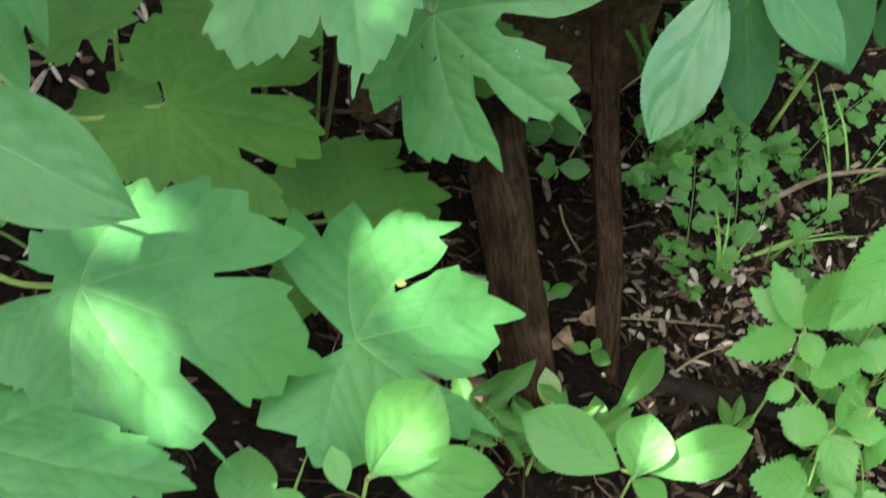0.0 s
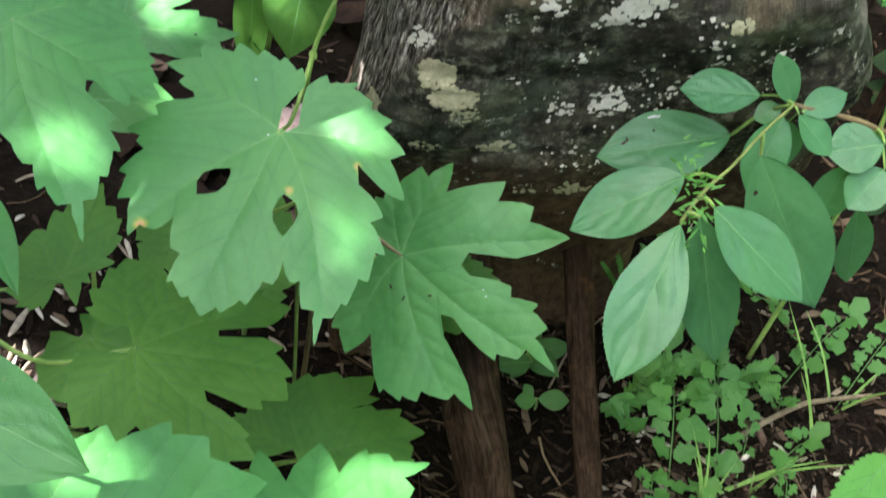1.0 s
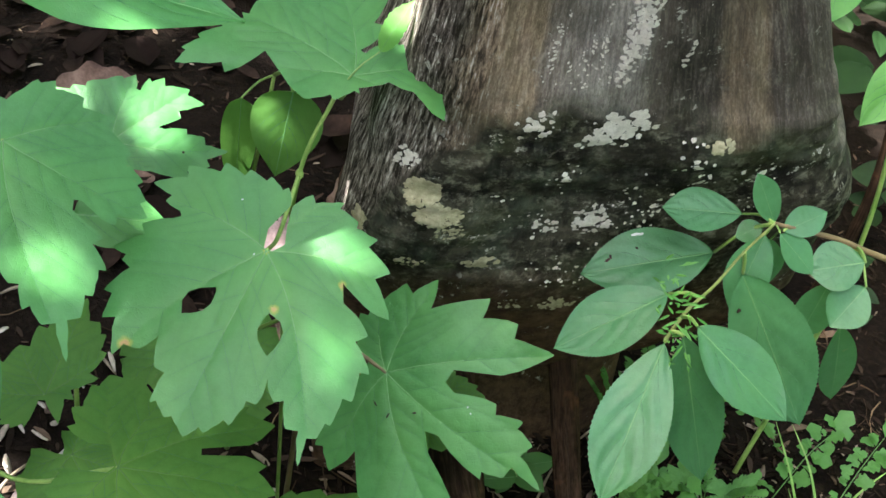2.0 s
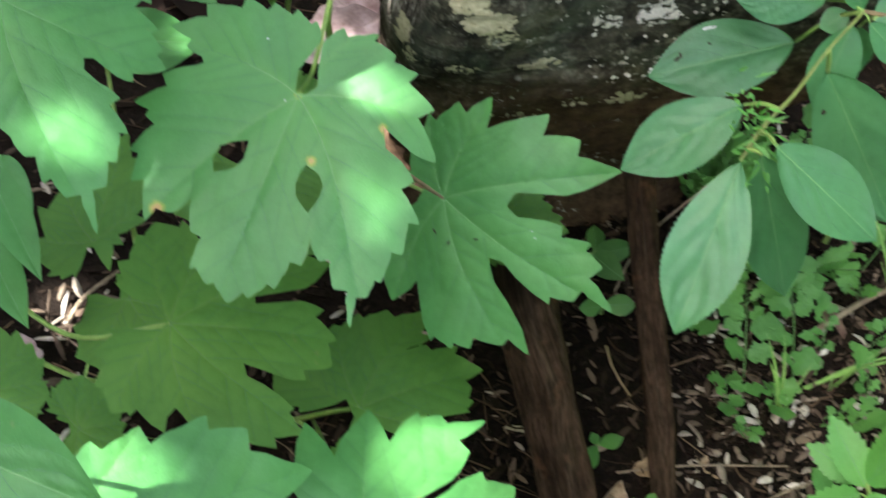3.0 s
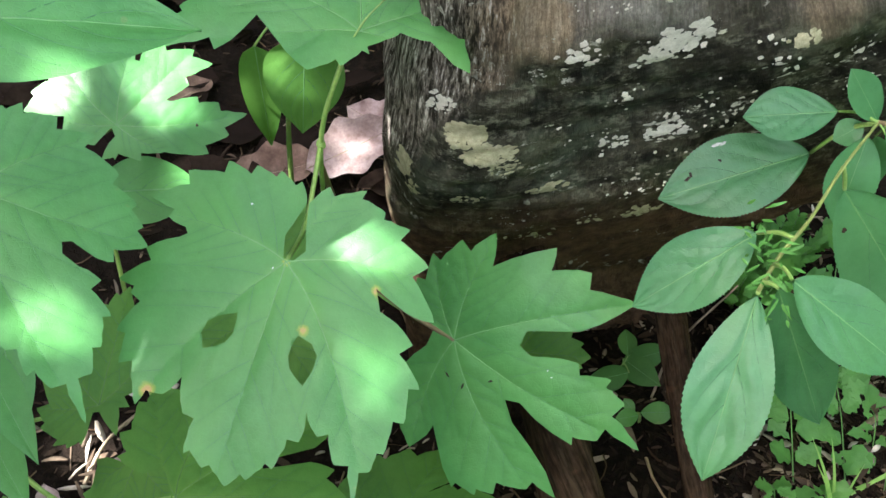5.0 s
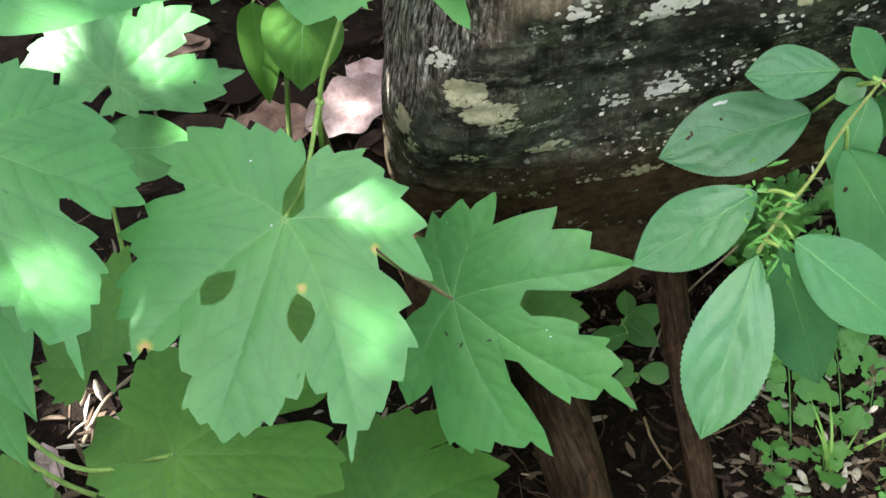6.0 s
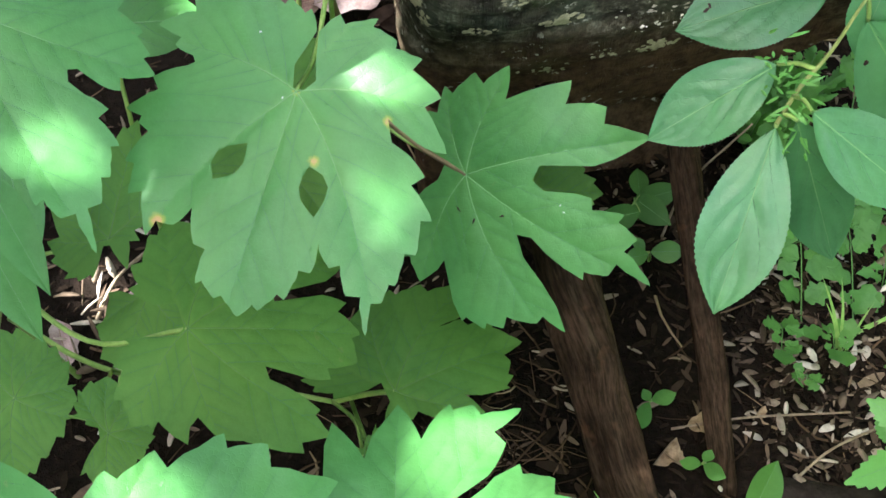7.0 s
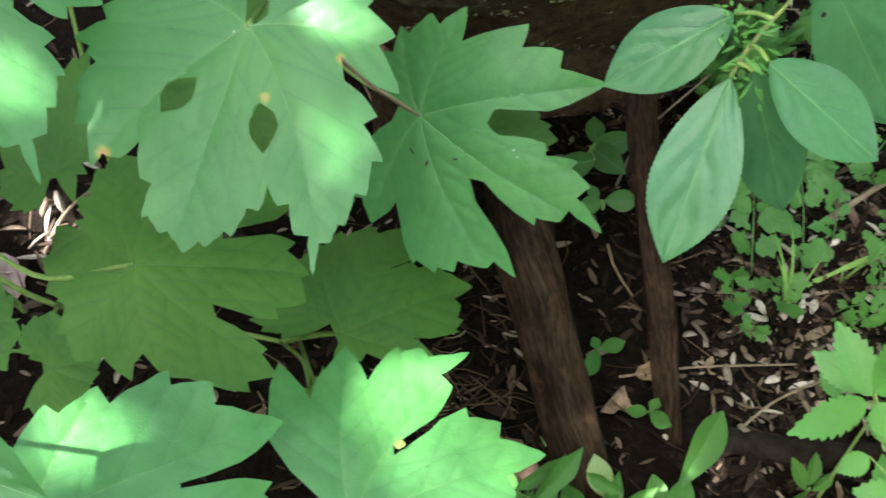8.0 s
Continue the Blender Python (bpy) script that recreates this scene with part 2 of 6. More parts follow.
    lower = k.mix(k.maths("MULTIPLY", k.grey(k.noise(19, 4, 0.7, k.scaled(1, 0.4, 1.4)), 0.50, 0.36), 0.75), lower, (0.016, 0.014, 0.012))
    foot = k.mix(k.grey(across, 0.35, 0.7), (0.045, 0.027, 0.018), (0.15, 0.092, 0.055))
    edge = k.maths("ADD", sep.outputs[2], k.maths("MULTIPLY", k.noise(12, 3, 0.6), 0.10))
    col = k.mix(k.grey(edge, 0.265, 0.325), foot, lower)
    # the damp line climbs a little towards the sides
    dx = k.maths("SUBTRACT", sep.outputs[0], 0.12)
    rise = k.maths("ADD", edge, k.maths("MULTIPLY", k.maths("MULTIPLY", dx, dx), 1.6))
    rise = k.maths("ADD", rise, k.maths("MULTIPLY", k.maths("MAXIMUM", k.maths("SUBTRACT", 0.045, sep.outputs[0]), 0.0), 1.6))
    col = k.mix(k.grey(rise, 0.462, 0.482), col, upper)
    crust = k.grey(k.noise(120, 5, 0.75), 0.60, 0.63)
    where = k.grey(k.noise(22, 3, 0.55), 0.50, 0.58)
    col = k.mix(k.maths("MULTIPLY", crust, where), col, (0.50, 0.48, 0.41))
    k.bump(k.maths("ADD", fibre, k.maths("ADD", across, k.maths("MULTIPLY", spots, 0.6))), 0.8, 0.003)
    return k.base(col, 0.9, 0.05)


def root_material():
    """Dark brown wood with fibres along its length, worn to a warmer brown on the ridges."""
    k = Nodes("old_root_wood")
    along = k.t.nodes.new("ShaderNodeAttribute")
    along.attribute_name = "grain"
    f = k.noise(420, 5, 0.7, along.outputs["Vector"])
    h = k.noise(130, 4, 0.6, along.outputs["Vector"])
    g = k.noise(38, 4, 0.6)
    col = k.mix(k.grey(g, 0.35, 0.7), (0.016, 0.0095, 0.006), (0.062, 0.038, 0.023))
    col = k.mix(k.maths("MULTIPLY", k.grey(h, 0.46, 0.72), 0.45), col, (0.072, 0.053, 0.034))
    col = k.mix(k.maths("MULTIPLY", k.grey(f, 0.56, 0.76), 0.25), col, (0.100, 0.079, 0.053))
    col = k.mix(k.maths("MULTIPLY", k.grey(f, 0.56, 0.40), 0.7), col, (0.008, 0.006, 0.004))
    col = k.mix(k.maths("MULTIPLY", k.grey(k.noise(40, 3, 0.6), 0.62, 0.74), 0.5), col, (0.13, 0.062, 0.030))
    k.bump(k.maths("ADD", f, k.maths("MULTIPLY", h, 1.2)), 0.6, 0.0022)
    return k.base(col, 0.9, 0.03)


SOIL, STUMP, ROOT = soil_material(), stump_material(), root_material()
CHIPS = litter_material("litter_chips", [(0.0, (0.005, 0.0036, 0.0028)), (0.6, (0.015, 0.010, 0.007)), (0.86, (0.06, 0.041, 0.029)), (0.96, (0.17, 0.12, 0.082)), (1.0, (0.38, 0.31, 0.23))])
HULLS = litter_material("pale_hulls", [(0.0, (0.06, 0.042, 0.030)), (0.4, (0.17, 0.13, 0.095)), (0.75, (0.36, 0.30, 0.24)), (1.0, (0.66, 0.60, 0.52))])


# ---------------------------------------------------------------- building helpers
def under(ob, parent):
    """Parents a mesh built in world places under a thing that stands at its base."""
    ob.parent = parent
    if parent.type == "EMPTY":
        ob.matrix_parent_inverse = Matrix.Translation(parent.location).inverted()


def part(name, bm, material, parent=None, label="", smooth=True):
    """One bmesh as one mesh object under a thing or a part."""
    me = bpy.data.meshes.new(name)
    if smooth:
        for f in bm.faces:
            f.smooth = True
    bm.to_mesh(me)
    bm.free()
    me.materials.append(material)
    ob = new(name, me)
    if parent is not None:
        under(ob, parent)
    if label:
        ob["label"] = label
    return ob


def raw(name, verts, faces, material, parent=None, label="", smooth=True):
    me = bpy.data.meshes.new(name)
    me.from_pydata([tuple(v) for v in verts], [], faces)
    if smooth:
        me.polygons.foreach_set("use_smooth", [True] * len(me.polygons))
    me.materials.append(material)
    ob = new(name, me)
    if parent is not None:
        under(ob, parent)
    if label:
        ob["label"] = label
    return ob


def thing(name, at, label, category, group="", kind=""):
    ob = tagged(new(name), label, category, group, kind)
    ob.location = at
    return ob


def curve(points, steps=8):
    """A smooth line through points."""
    p = [Vector(q) for q in points]
    p = [p[0] * 2 - p[1]] + p + [p[-1] * 2 - p[-2]]
    out = []
    for a, b, c, d in zip(p, p[1:], p[2:], p[3:]):
        for i in range(steps):
            t = i / steps
            out.append(0.5 * (2 * b + (c - a) * t + (2 * a - 5 * b + 4 * c - d) * t * t + (3 * b - a - 3 * c + d) * t ** 3))
    return out + [p[-2]]


def tube_data(points, r0, r1, sides=8, wobble=0.0, flat=1.0):
    """Vertices and faces of a tapered tube along a line, closed at both ends."""
    verts, faces = [], []
    side = Vector((0.31, 0.47, 0.83))
    n = len(points)
    for i, p in enumerate(points):
        d = (points[min(i + 1, n - 1)] - points[max(i - 1, 0)]).normalized()
        a = (side - d * side.dot(d)).normalized()
        b = d.cross(a)
        r = r0 + (r1 - r0) * i / (n - 1)
        for s in range(sides):
            w = 2 * math.pi * s / sides
            k = r * (1 + wobble * noise.noise(p * 60 + Vector((s * 1.7, 0, 0))))
            verts.append(p + a * math.cos(w) * k + b * math.sin(w) * k * flat)
    for i in range(n - 1):
        for s in range(sides):
            q = (s + 1) % sides
            faces.append((i * sides + s, i * sides + q, (i + 1) * sides + q, (i + 1) * sides + s))
    faces.append(tuple(range(sides - 1, -1, -1)))
    faces.append(tuple((n - 1) * sides + s for s in range(sides)))
    return verts, faces


def tube(name, points, r0, r1, material, parent=None, label="", sides=8, wobble=0.0, steps=8):
    v, f = tube_data(curve(points, steps), r0, r1, sides, wobble)
    return raw(name, v, f, material, parent, label)


def joined(pieces):
    verts, faces = [], []
    for v, f in pieces:
        o = len(verts)
        verts += v
        faces += [tuple(i + o for i in q) for q in f]
    return verts, faces


def inside(x, y, ring):
    hit = False
    j = len(ring) - 1
    for i in range(len(ring)):
        (xi, yi), (xj, yj) = ring[i], ring[j]
        if (yi > y) != (yj > y) and x < (xj - xi) * (y - yi) / (yj - yi) + xi:
            hit = not hit
        j = i
    return hit


def within(ps, ring):
    """Which of many places lie inside a ring."""
    hit = np.zeros(len(ps), bool)
    for (xi, yi), (xj, yj) in zip(ring, ring[-1:] + ring[:-1]):
        across = (yi > ps[:, 1]) != (yj > ps[:, 1])
        hit ^= across & (ps[:, 0] < (xj - xi) * (ps[:, 1] - yi) / ((yj - yi) or 1e-12) + xi)
    return hit


# ---------------------------------------------------------------- lobed leaves
def lobes_of(text):
    """Tips (T) and bays (V) of a leaf's margin as kind, teeth before it, angle in degrees and reach in millimetres."""
    out = []
    for word in text.split():
        ang, reach = word.lstrip("VT.").split(":")
        out.append((word[0], word.count("."), radians(float(ang)), float(reach) / 1000))
    return out


def margin(keys, rng):
    """The toothed outline of a lobed leaf: long convex edges that end in short steps, pointing to the lobe's tip."""
    pts, chain = [], []
    for (k0, _, a0, r0), (k1, teeth, a1, r1) in zip(keys, keys[1:] + keys[:1]):
        p = Vector((math.cos(a0) * r0, math.sin(a0) * r0))
        q = Vector((math.cos(a1) * r1, math.sin(a1) * r1))
        o = Vector((-(q - p).y, (q - p).x)) * TURN
        chain.append((k0, p))
        for i in range(1, teeth + 1):
            f = i / (teeth + 1) + rng.uniform(-0.08, 0.08)
            chain.append(("T", p.lerp(q, f) + o * 0.09 * math.sin(math.pi * f)))
    for (ka, p), (kb, q) in zip(chain, chain[1:] + chain[:1]):
        pts.append(p)
        o = Vector((-(q - p).y, (q - p).x)) * TURN
        size = (q - p).length
        if ka == "T" and kb == "T" and size > 0.003:
            rising = q.length > p.length
            f, g = rng.uniform(0.10, 0.18), min(rng.uniform(0.22, 0.34), 0.0085 / size)
            steps = [(f, -g), (0.36, -0.6 * g + rng.uniform(-0.02, 0.02)), (0.62, -0.10), (0.84, -0.015)]
            if not rising:
                steps = [(1 - a, b) for a, b in reversed(steps)]
            pts += [p.lerp(q, a) + o * b for a, b in steps]
        elif ka != kb and size > 0.006:
            for f in (0.33, 0.67):
                pts.append(p.lerp(q, f) + o * rng.uniform(0.03, 0.07))
    return pts


TURN = 1.0


def lens(ends, width):
    (a, b), (c, d) = ends
    p, q = Vector((a, b)) / 1000, Vector((c, d)) / 1000
    o = Vector((-(q - p).y, (q - p).x)).normalized() * width / 2000
    out = [p]
    for f in (0.2, 0.45, 0.7, 0.88):
        out.append(p.lerp(q, f) + o * math.sin(math.pi * f ** 0.8))
    out.append(q)
    for f in (0.88, 0.65, 0.4, 0.2):
        out.append(p.lerp(q, f) - o * math.sin(math.pi * f) * 0.75)
    return out


def lobed_leaf(vine, spec, seed, material=GRAPE, droop=1.6, wave=0.0026, holes=(), quilt=0.0008, label="", spots=(), veins_at=None):
    """A lobed, toothed leaf blade: main veins run to the lobes, side veins to the teeth, the blade swells a little between them. Returns the leaf."""
    rng = random.Random(seed)
    centre, normal, text = spec
    keys = lobes_of(text)
    ring = margin(keys, rng)
    flat_ring = [(v.x, v.y) for v in ring]
    reach = max(k[3] for k in keys)
    # the leaf's axis points away from the bay where the stalk joins
    bay = sum((Vector((math.cos(a), math.sin(a))) * (0.3 - r / reach) for kind, _, a, r in keys if kind == "V" and r < 0.25 * reach), Vector((0, 0)))
    axis = math.atan2(-bay.y, -bay.x)
    lobes = []
    if veins_at:
        for deg in veins_at:
            a = radians(deg)
            lobes.append((a, min((k for k in keys if k[0] == "T"), key=lambda k: abs((k[2] - a + math.pi) % (2 * math.pi) - math.pi))[3]))
    else:
        for kind, _, a, r in sorted(keys, key=lambda k: -k[3]):
            if kind == "T" and r > 0.42 * reach and all(abs((a - b + math.pi) % (2 * math.pi) - math.pi) > radians(31) for b, _ in lobes):
                lobes.append((a, r))
    veins, thin = [], []
    for a, r in lobes[:7]:
        off = (a - axis + math.pi) % (2 * math.pi) - math.pi
        bend = radians(16) * max(-1.0, min(1.0, off / 0.8))
        veins.append([Vector((math.cos(a + bend * (1 - f) ** 1.5), math.sin(a + bend * (1 - f) ** 1.5))) * r * f for f in (0.0, 0.12, 0.25, 0.4, 0.55, 0.7, 0.85, 0.96)])
    for k, line in enumerate(veins):
        r = lobes[k][1]
        others = [q for m, other in enumerate(veins) if m != k for q in other[1:]]
        for i in range(5):
            for s in (-1, 1):
                f = 0.15 + 0.16 * i + 0.04 * s + rng.uniform(-0.035, 0.035)
                j = min(6, int(f * 7.2))
                p, d = line[j].lerp(line[j + 1], min(1.0, f * 7.2 - j)), (line[j + 1] - line[j]).normalized()
                turn = s * radians(52 - 16 * f + rng.uniform(-4, 4))
                w = Vector((d.x * math.cos(turn) - d.y * math.sin(turn), d.x * math.sin(turn) + d.y * math.cos(turn)))
                run = []
                for m in range(10):
                    g = m / 9 * r * 0.62 * (1.12 - f)
                    q = p + w * g + d * 0.30 * g * g / r
                    if not inside(q.x, q.y, flat_ring) or (m > 1 and min((q - o).length for o in others) < 0.0035 + 0.12 * g):
                        break
                    run.append(q)
                if len(run) > 3:
                    thin.append(run)
    hole_rings = [lens(e, w) for e, w in holes]
    flat_holes = [[(v.x, v.y) for v in h] for h in hole_rings]

    def distance(ps, lines):
        best = np.full(len(ps), 1.0)
        for line in lines:
            for a, b in zip(line, line[1:]):
                a_, ab = np.array(a), np.array(b - a)
                t = np.clip(((ps - a_) @ ab) / max(ab @ ab, 1e-12), 0, 1)
                d = ps - a_ - t[:, None] * ab
                best = np.minimum(best, (d * d).sum(1))
        return np.sqrt(best)

    phase = rng.uniform(0, 50)

    def rise(points):
        ps = np.array([(p.x, p.y) for p in points])
        z = quilt * (1 - np.exp(-distance(ps, veins) / 0.0035)) + 0.42 * quilt * (1 - np.exp(-(distance(ps, thin) / 0.0024) ** 1.3))
        r2 = (ps * ps).sum(1)
        z = z - droop * r2
        out = []
        for (px_, py_), h, r in zip(ps, z, np.sqrt(r2)):
            q = Vector((px_ * 17, py_ * 17, phase))
            out.append(float(h) + wave * (0.3 + 1.9 * r / reach) * noise.noise(q) + 0.0009 * noise.noise(q * 3.1) + 0.00028 * noise.noise(q * 11))
        return out

    step = max(0.0014, reach / 64)
    rows = int(reach * 1.2 / step) + 2
    grid = np.array([((j + 0.5 * (i % 2)) * step, i * step * 0.87) for i in range(-rows, rows) for j in range(-rows, rows)])
    keep = within(grid, flat_ring)
    for h in flat_holes:
        keep &= ~within(grid, h)
    grid = grid[keep]
    closed = ring + ring[:1]
    grid = grid[distance(grid, [closed]) > 0.4 * step]
    flat = list(ring)
    edges = [(i, (i + 1) % len(ring)) for i in range(len(ring))]
    for h in hole_rings:
        o = len(flat)
        flat += h
        edges += [(o + i, o + (i + 1) % len(h)) for i in range(len(h))]
    runs = []
    for k, line in enumerate(veins + thin):
        run = [q.to_2d() for q in curve([(v.x, v.y, 0) for v in line], 4 if k < len(veins) else 2)]
        clear = []
        for q in run:
            if not inside(q.x, q.y, flat_ring) or any(inside(q.x, q.y, h) for h in flat_holes):
                break
            clear.append(q)
        runs.append(clear)
        if len(clear) > 3:
            o = len(flat)
            flat += clear[1:]
            edges += [(o + i, o + i + 1) for i in range(len(clear) - 2)]
    flat += [Vector(p) for p in grid.tolist()]
    from mathutils.geometry import delaunay_2d_cdt
    vs, _, fs, *_ = delaunay_2d_cdt(flat, edges, [], 0, 1e-6)
    mids = np.array([tuple(sum((vs[i] for i in f), Vector((0, 0))) / len(f)) for f in fs])
    keep = within(mids, flat_ring)
    for h in flat_holes:
        keep &= ~within(mids, h)
    faces = [tuple(f) for f, ok in zip(fs, keep) if ok]
    n = Vector(normal).normalized()
    x = (Vector((1, 0, 0)) - n * n.x).normalized()
    frame_ = Matrix((x, n.cross(x), n)).transposed().to_4x4()
    leaf = raw("leaf", [(v.x, v.y, z) for v, z in zip(vs, rise(vs))], faces, material, vine, label)
    spread = np.array([(v.x, v.y) for v in vs])
    tone = leaf.data.attributes.new("vein", "FLOAT", "POINT")
    tone.data.foreach_set("value", np.exp(-distance(spread, veins) / 0.0009) * np.clip(1.1 - 1.7 * np.hypot(spread[:, 0], spread[:, 1]) / reach, 0, 1))
    crease = leaf.data.attributes.new("side_vein", "FLOAT", "POINT")
    crease.data.foreach_set("value", np.exp(-distance(spread, thin) / 0.0009))
    stain = leaf.data.attributes.new("rust", "FLOAT", "POINT")
    stain.data.foreach_set("value", [max([0.0] + [1 - (v - Vector((sx, sy)) / 1000).length / sr * 1000 for sx, sy, sr in spots]) for v in vs])
    leaf.matrix_basis = Matrix.Translation(centre) @ frame_
    pale, dark = [], []
    for k, run in enumerate(runs):
        if len(run) < 4:
            continue
        if k < len(veins):
            half = max(4, int(len(run) * 0.55))
            pale.append(tube_data([Vector((q.x, q.y, z + 0.00006)) for q, z in zip(run[:half], rise(run[:half]))], 0.00042, 0.00016, 5, 0, 0.7))
            if len(run) > half + 3:
                dark.append(tube_data([Vector((q.x, q.y, z - 0.00003)) for q, z in zip(run[half - 1:], rise(run[half - 1:]))], 0.00018, 0.00006, 4, 0, 0.8))
        else:
            dark.append(tube_data([Vector((q.x, q.y, z - 0.00004)) for q, z in zip(run, rise(run))], 0.00017, 0.00006, 4, 0, 0.8))
    raw("vein_network", *joined(pale), OLIVE_VEIN if material == SHADED_GRAPE else VEIN, leaf, "pale main leaf veins")
    raw("side_vein_network", *joined(dark), CREASE_SHADE, leaf, "fine sunken side veins")
    return leaf


# ---------------------------------------------------------------- simple leaves
def blade(base, tip, width, facing=(0, -0.7, 0.7), wide=0.42, teeth=0, tooth=0.07, cup=0.16, bow=0.10, twist=0.0, rows=22, ribs=5, lobes=0, lobe=0.35, seed=0, cols=8, crease=0.030):
    """Vertices and faces of an undivided leaf: base to tip, widest at a share of its length, cupped and bowed, with side veins that arch to the tip."""
    rng = random.Random(seed)
    b, t = Vector(base), Vector(tip)
    d = t - b
    size = d.length
    d.normalize()
    n = Vector(facing)
    n = (n - d * n.dot(d)).normalized()
    s = d.cross(n)
    n, s = (n * math.cos(twist) + s * math.sin(twist)), (s * math.cos(twist) - n * math.sin(twist))
    p = 1 / (1 / wide - 1) * 1.15
    peak = (wide ** p) * (1 - wide) ** 1.0
    each = 3 if tooth > 0.1 else 2
    rows = max(rows, teeth * each)
    verts, faces = [], []
    ph = rng.uniform(0, 9)
    for i in range(rows + 1):
        u = i / rows
        w = width / 2 * max(0.0, (u ** p) * (1 - u) ** 1.0 / peak) ** (0.74 + 0.34 * u)
        jag = (i % each) / (each - 1) - 0.5 if teeth and 0.06 < u < 0.97 else 0.0
        w *= 1 + tooth * jag * (0.75 + 0.5 * rng.random())
        if lobes:
            w *= 1 - lobe * (0.5 + 0.5 * math.cos(2 * math.pi * lobes * u + 0.6)) * min(1, 4 * (1 - u))
        w = max(w, 0.00015)
        for j in range(cols + 1):
            v = j / cols * 2 - 1
            k = abs(v)
            z = cup * k ** 1.3 * w * 1.0 - bow * size * (u - 0.3) ** 2
            arch = (u - 0.50 * k ** 1.2 + 0.03 * math.copysign(1, v)) * ribs + ph * 0.1
            z += crease * width * (abs(math.sin(math.pi * arch)) ** 0.6 - 0.6) * min(1, k * 4) * max(0.0, 1 - k ** 2.2) * min(1, 3.2 * max(0.0, u - 0.05))
            z += 0.07 * width * noise.noise(Vector((u * 2.4, v * 1.3, ph))) * k - 0.8 * crease * width * math.exp(-(k / 0.10) ** 2) * (1 - u)
            z += 0.010 * width * noise.noise(Vector((u * 11, v * 6, ph + 3.0)))
            along = 0.35 * width * k * (0.08 if teeth else 0.03) + max(0.0, jag) * tooth * width * 0.5 * max(0.0, 2 * k - 1)
            verts.append(b + d * (u * size + along) + s * (v * w) + n * z)
    for i in range(rows):
        for j in range(cols):
            a = i * (cols + 1) + j
            faces.append((a, a + 1, a + cols + 2, a + cols + 1))
    mid = [verts[i * (cols + 1) + cols // 2] + n * 0.00005 for i in range(0, rows + 1, 2)]
    return (verts, faces), mid, n


def leaf_of(plant, base, tip, width_mm, material, petiole=None, rib=True, label="", stalk=STALK, name="leaf", **shape):
    fine = rib and width_mm > 24
    if fine:
        shape = {**shape, "cols": 16, "rows": max(44, shape.get("rows", 0))}
    cols = shape.get("cols", 8)
    data, mid, n = blade(base, tip, width_mm / 1000, **shape)
    leaf = raw(name, *data, material, plant, label)
    if rib:
        r = 0.00030 * min(1.4, width_mm / 30)
        raw("midrib", *tube_data(mid, r * 1.3, r * 0.3, 5, 0, 0.8), VEIN, leaf, "pale midrib")
    if fine:
        rows, pieces = len(data[0]) // (cols + 1) - 1, []
        ribs, ph = shape.get("ribs", 5), random.Random(shape.get("seed", 0)).uniform(0, 9)

        def spot(u, v):
            a, b = min(rows - 1e-6, u * rows), (v + 1) * cols / 2
            i, j = int(a), min(cols - 1, int(b))
            o = i * (cols + 1) + j
            p, q = data[0][o].lerp(data[0][o + 1], b - j), data[0][o + cols + 1].lerp(data[0][o + cols + 2], b - j)
            return p.lerp(q, a - i) + n * 0.00003

        for i in range(12):
            for s in (-1, 1):
                u0 = (i - ph * 0.1) / ribs - 0.03 * s
                if 0.04 < u0 < 0.60:
                    end = min(0.84, ((0.97 - u0) / 0.50) ** 0.83)
                    pieces.append(tube_data([spot(u0 + 0.50 * (end * f) ** 1.2, s * end * f) for f in (0.02, 0.12, 0.25, 0.4, 0.55, 0.7, 0.85, 1.0)], 0.00020, 0.00005, 4, 0, 0.6))
        if pieces:
            raw("side_vein_network", *joined(pieces), CREASE_SHADE, leaf, "sunken side veins")
    if petiole is not None:
        b, t = Vector(base), Vector(petiole)
        m = (b + t) / 2 + Vector((0, 0, 0.1 * (b - t).length))
        tube("petiole", [t, m, b], 0.0009 * min(1.4, width_mm / 26), 0.0007 * min(1.4, width_mm / 26), stalk, plant, sides=6, steps=4)
    return leaf


# ---------------------------------------------------------------- ground
def ground_z(x, y):
    return 0.006 * noise.noise(Vector((x * 9, y * 9, 1.3))) + 0.004 * noise.noise(Vector((x * 31, y * 31, 4.1)))


def build_ground():
    def axis(lo, hi, step, far):
        mid = [lo + i * step for i in range(int(round((hi - lo) / step)) + 1)]
        out, s = [], step
        while sum(out) < far:
            s *= 1.35
            out.append(s)
        left, right, a, b = [], [], lo, hi
        for s in out:
            a, b = a - s, b + s
            left.append(a)
            right.append(b)
        return left[::-1] + mid + right

    xs, ys = axis(-0.55, 0.75, 0.011, 80), axis(-0.1, 1.35, 0.011, 80)
    verts = [(x, y, ground_z(x, y) if abs(x) < 2 and abs(y) < 3 else 0.0) for y in ys for x in xs]
    w = len(xs)
    faces = [(j * w + i, j * w + i + 1, (j + 1) * w + i + 1, (j + 1) * w + i) for j in range(len(ys) - 1) for i in range(w - 1)]
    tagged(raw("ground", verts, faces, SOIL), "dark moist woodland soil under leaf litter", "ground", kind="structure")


build_ground()


# ---------------------------------------------------------------- stump
def wood_grain(ob, sides, r, step):
    """Gives a tube of wood the places of its fibres: round its girth and along its length."""
    n = len(ob.data.vertices)
    at = ob.data.attributes.new("grain", "FLOAT_VECTOR", "POINT")
    at.data.foreach_set("vector", [c for i in range(n) for c in (math.cos(2 * math.pi * (i % sides) / sides) * r, math.sin(2 * math.pi * (i % sides) / sides) * r, (i // sides) * step * 0.06)])
    return ob


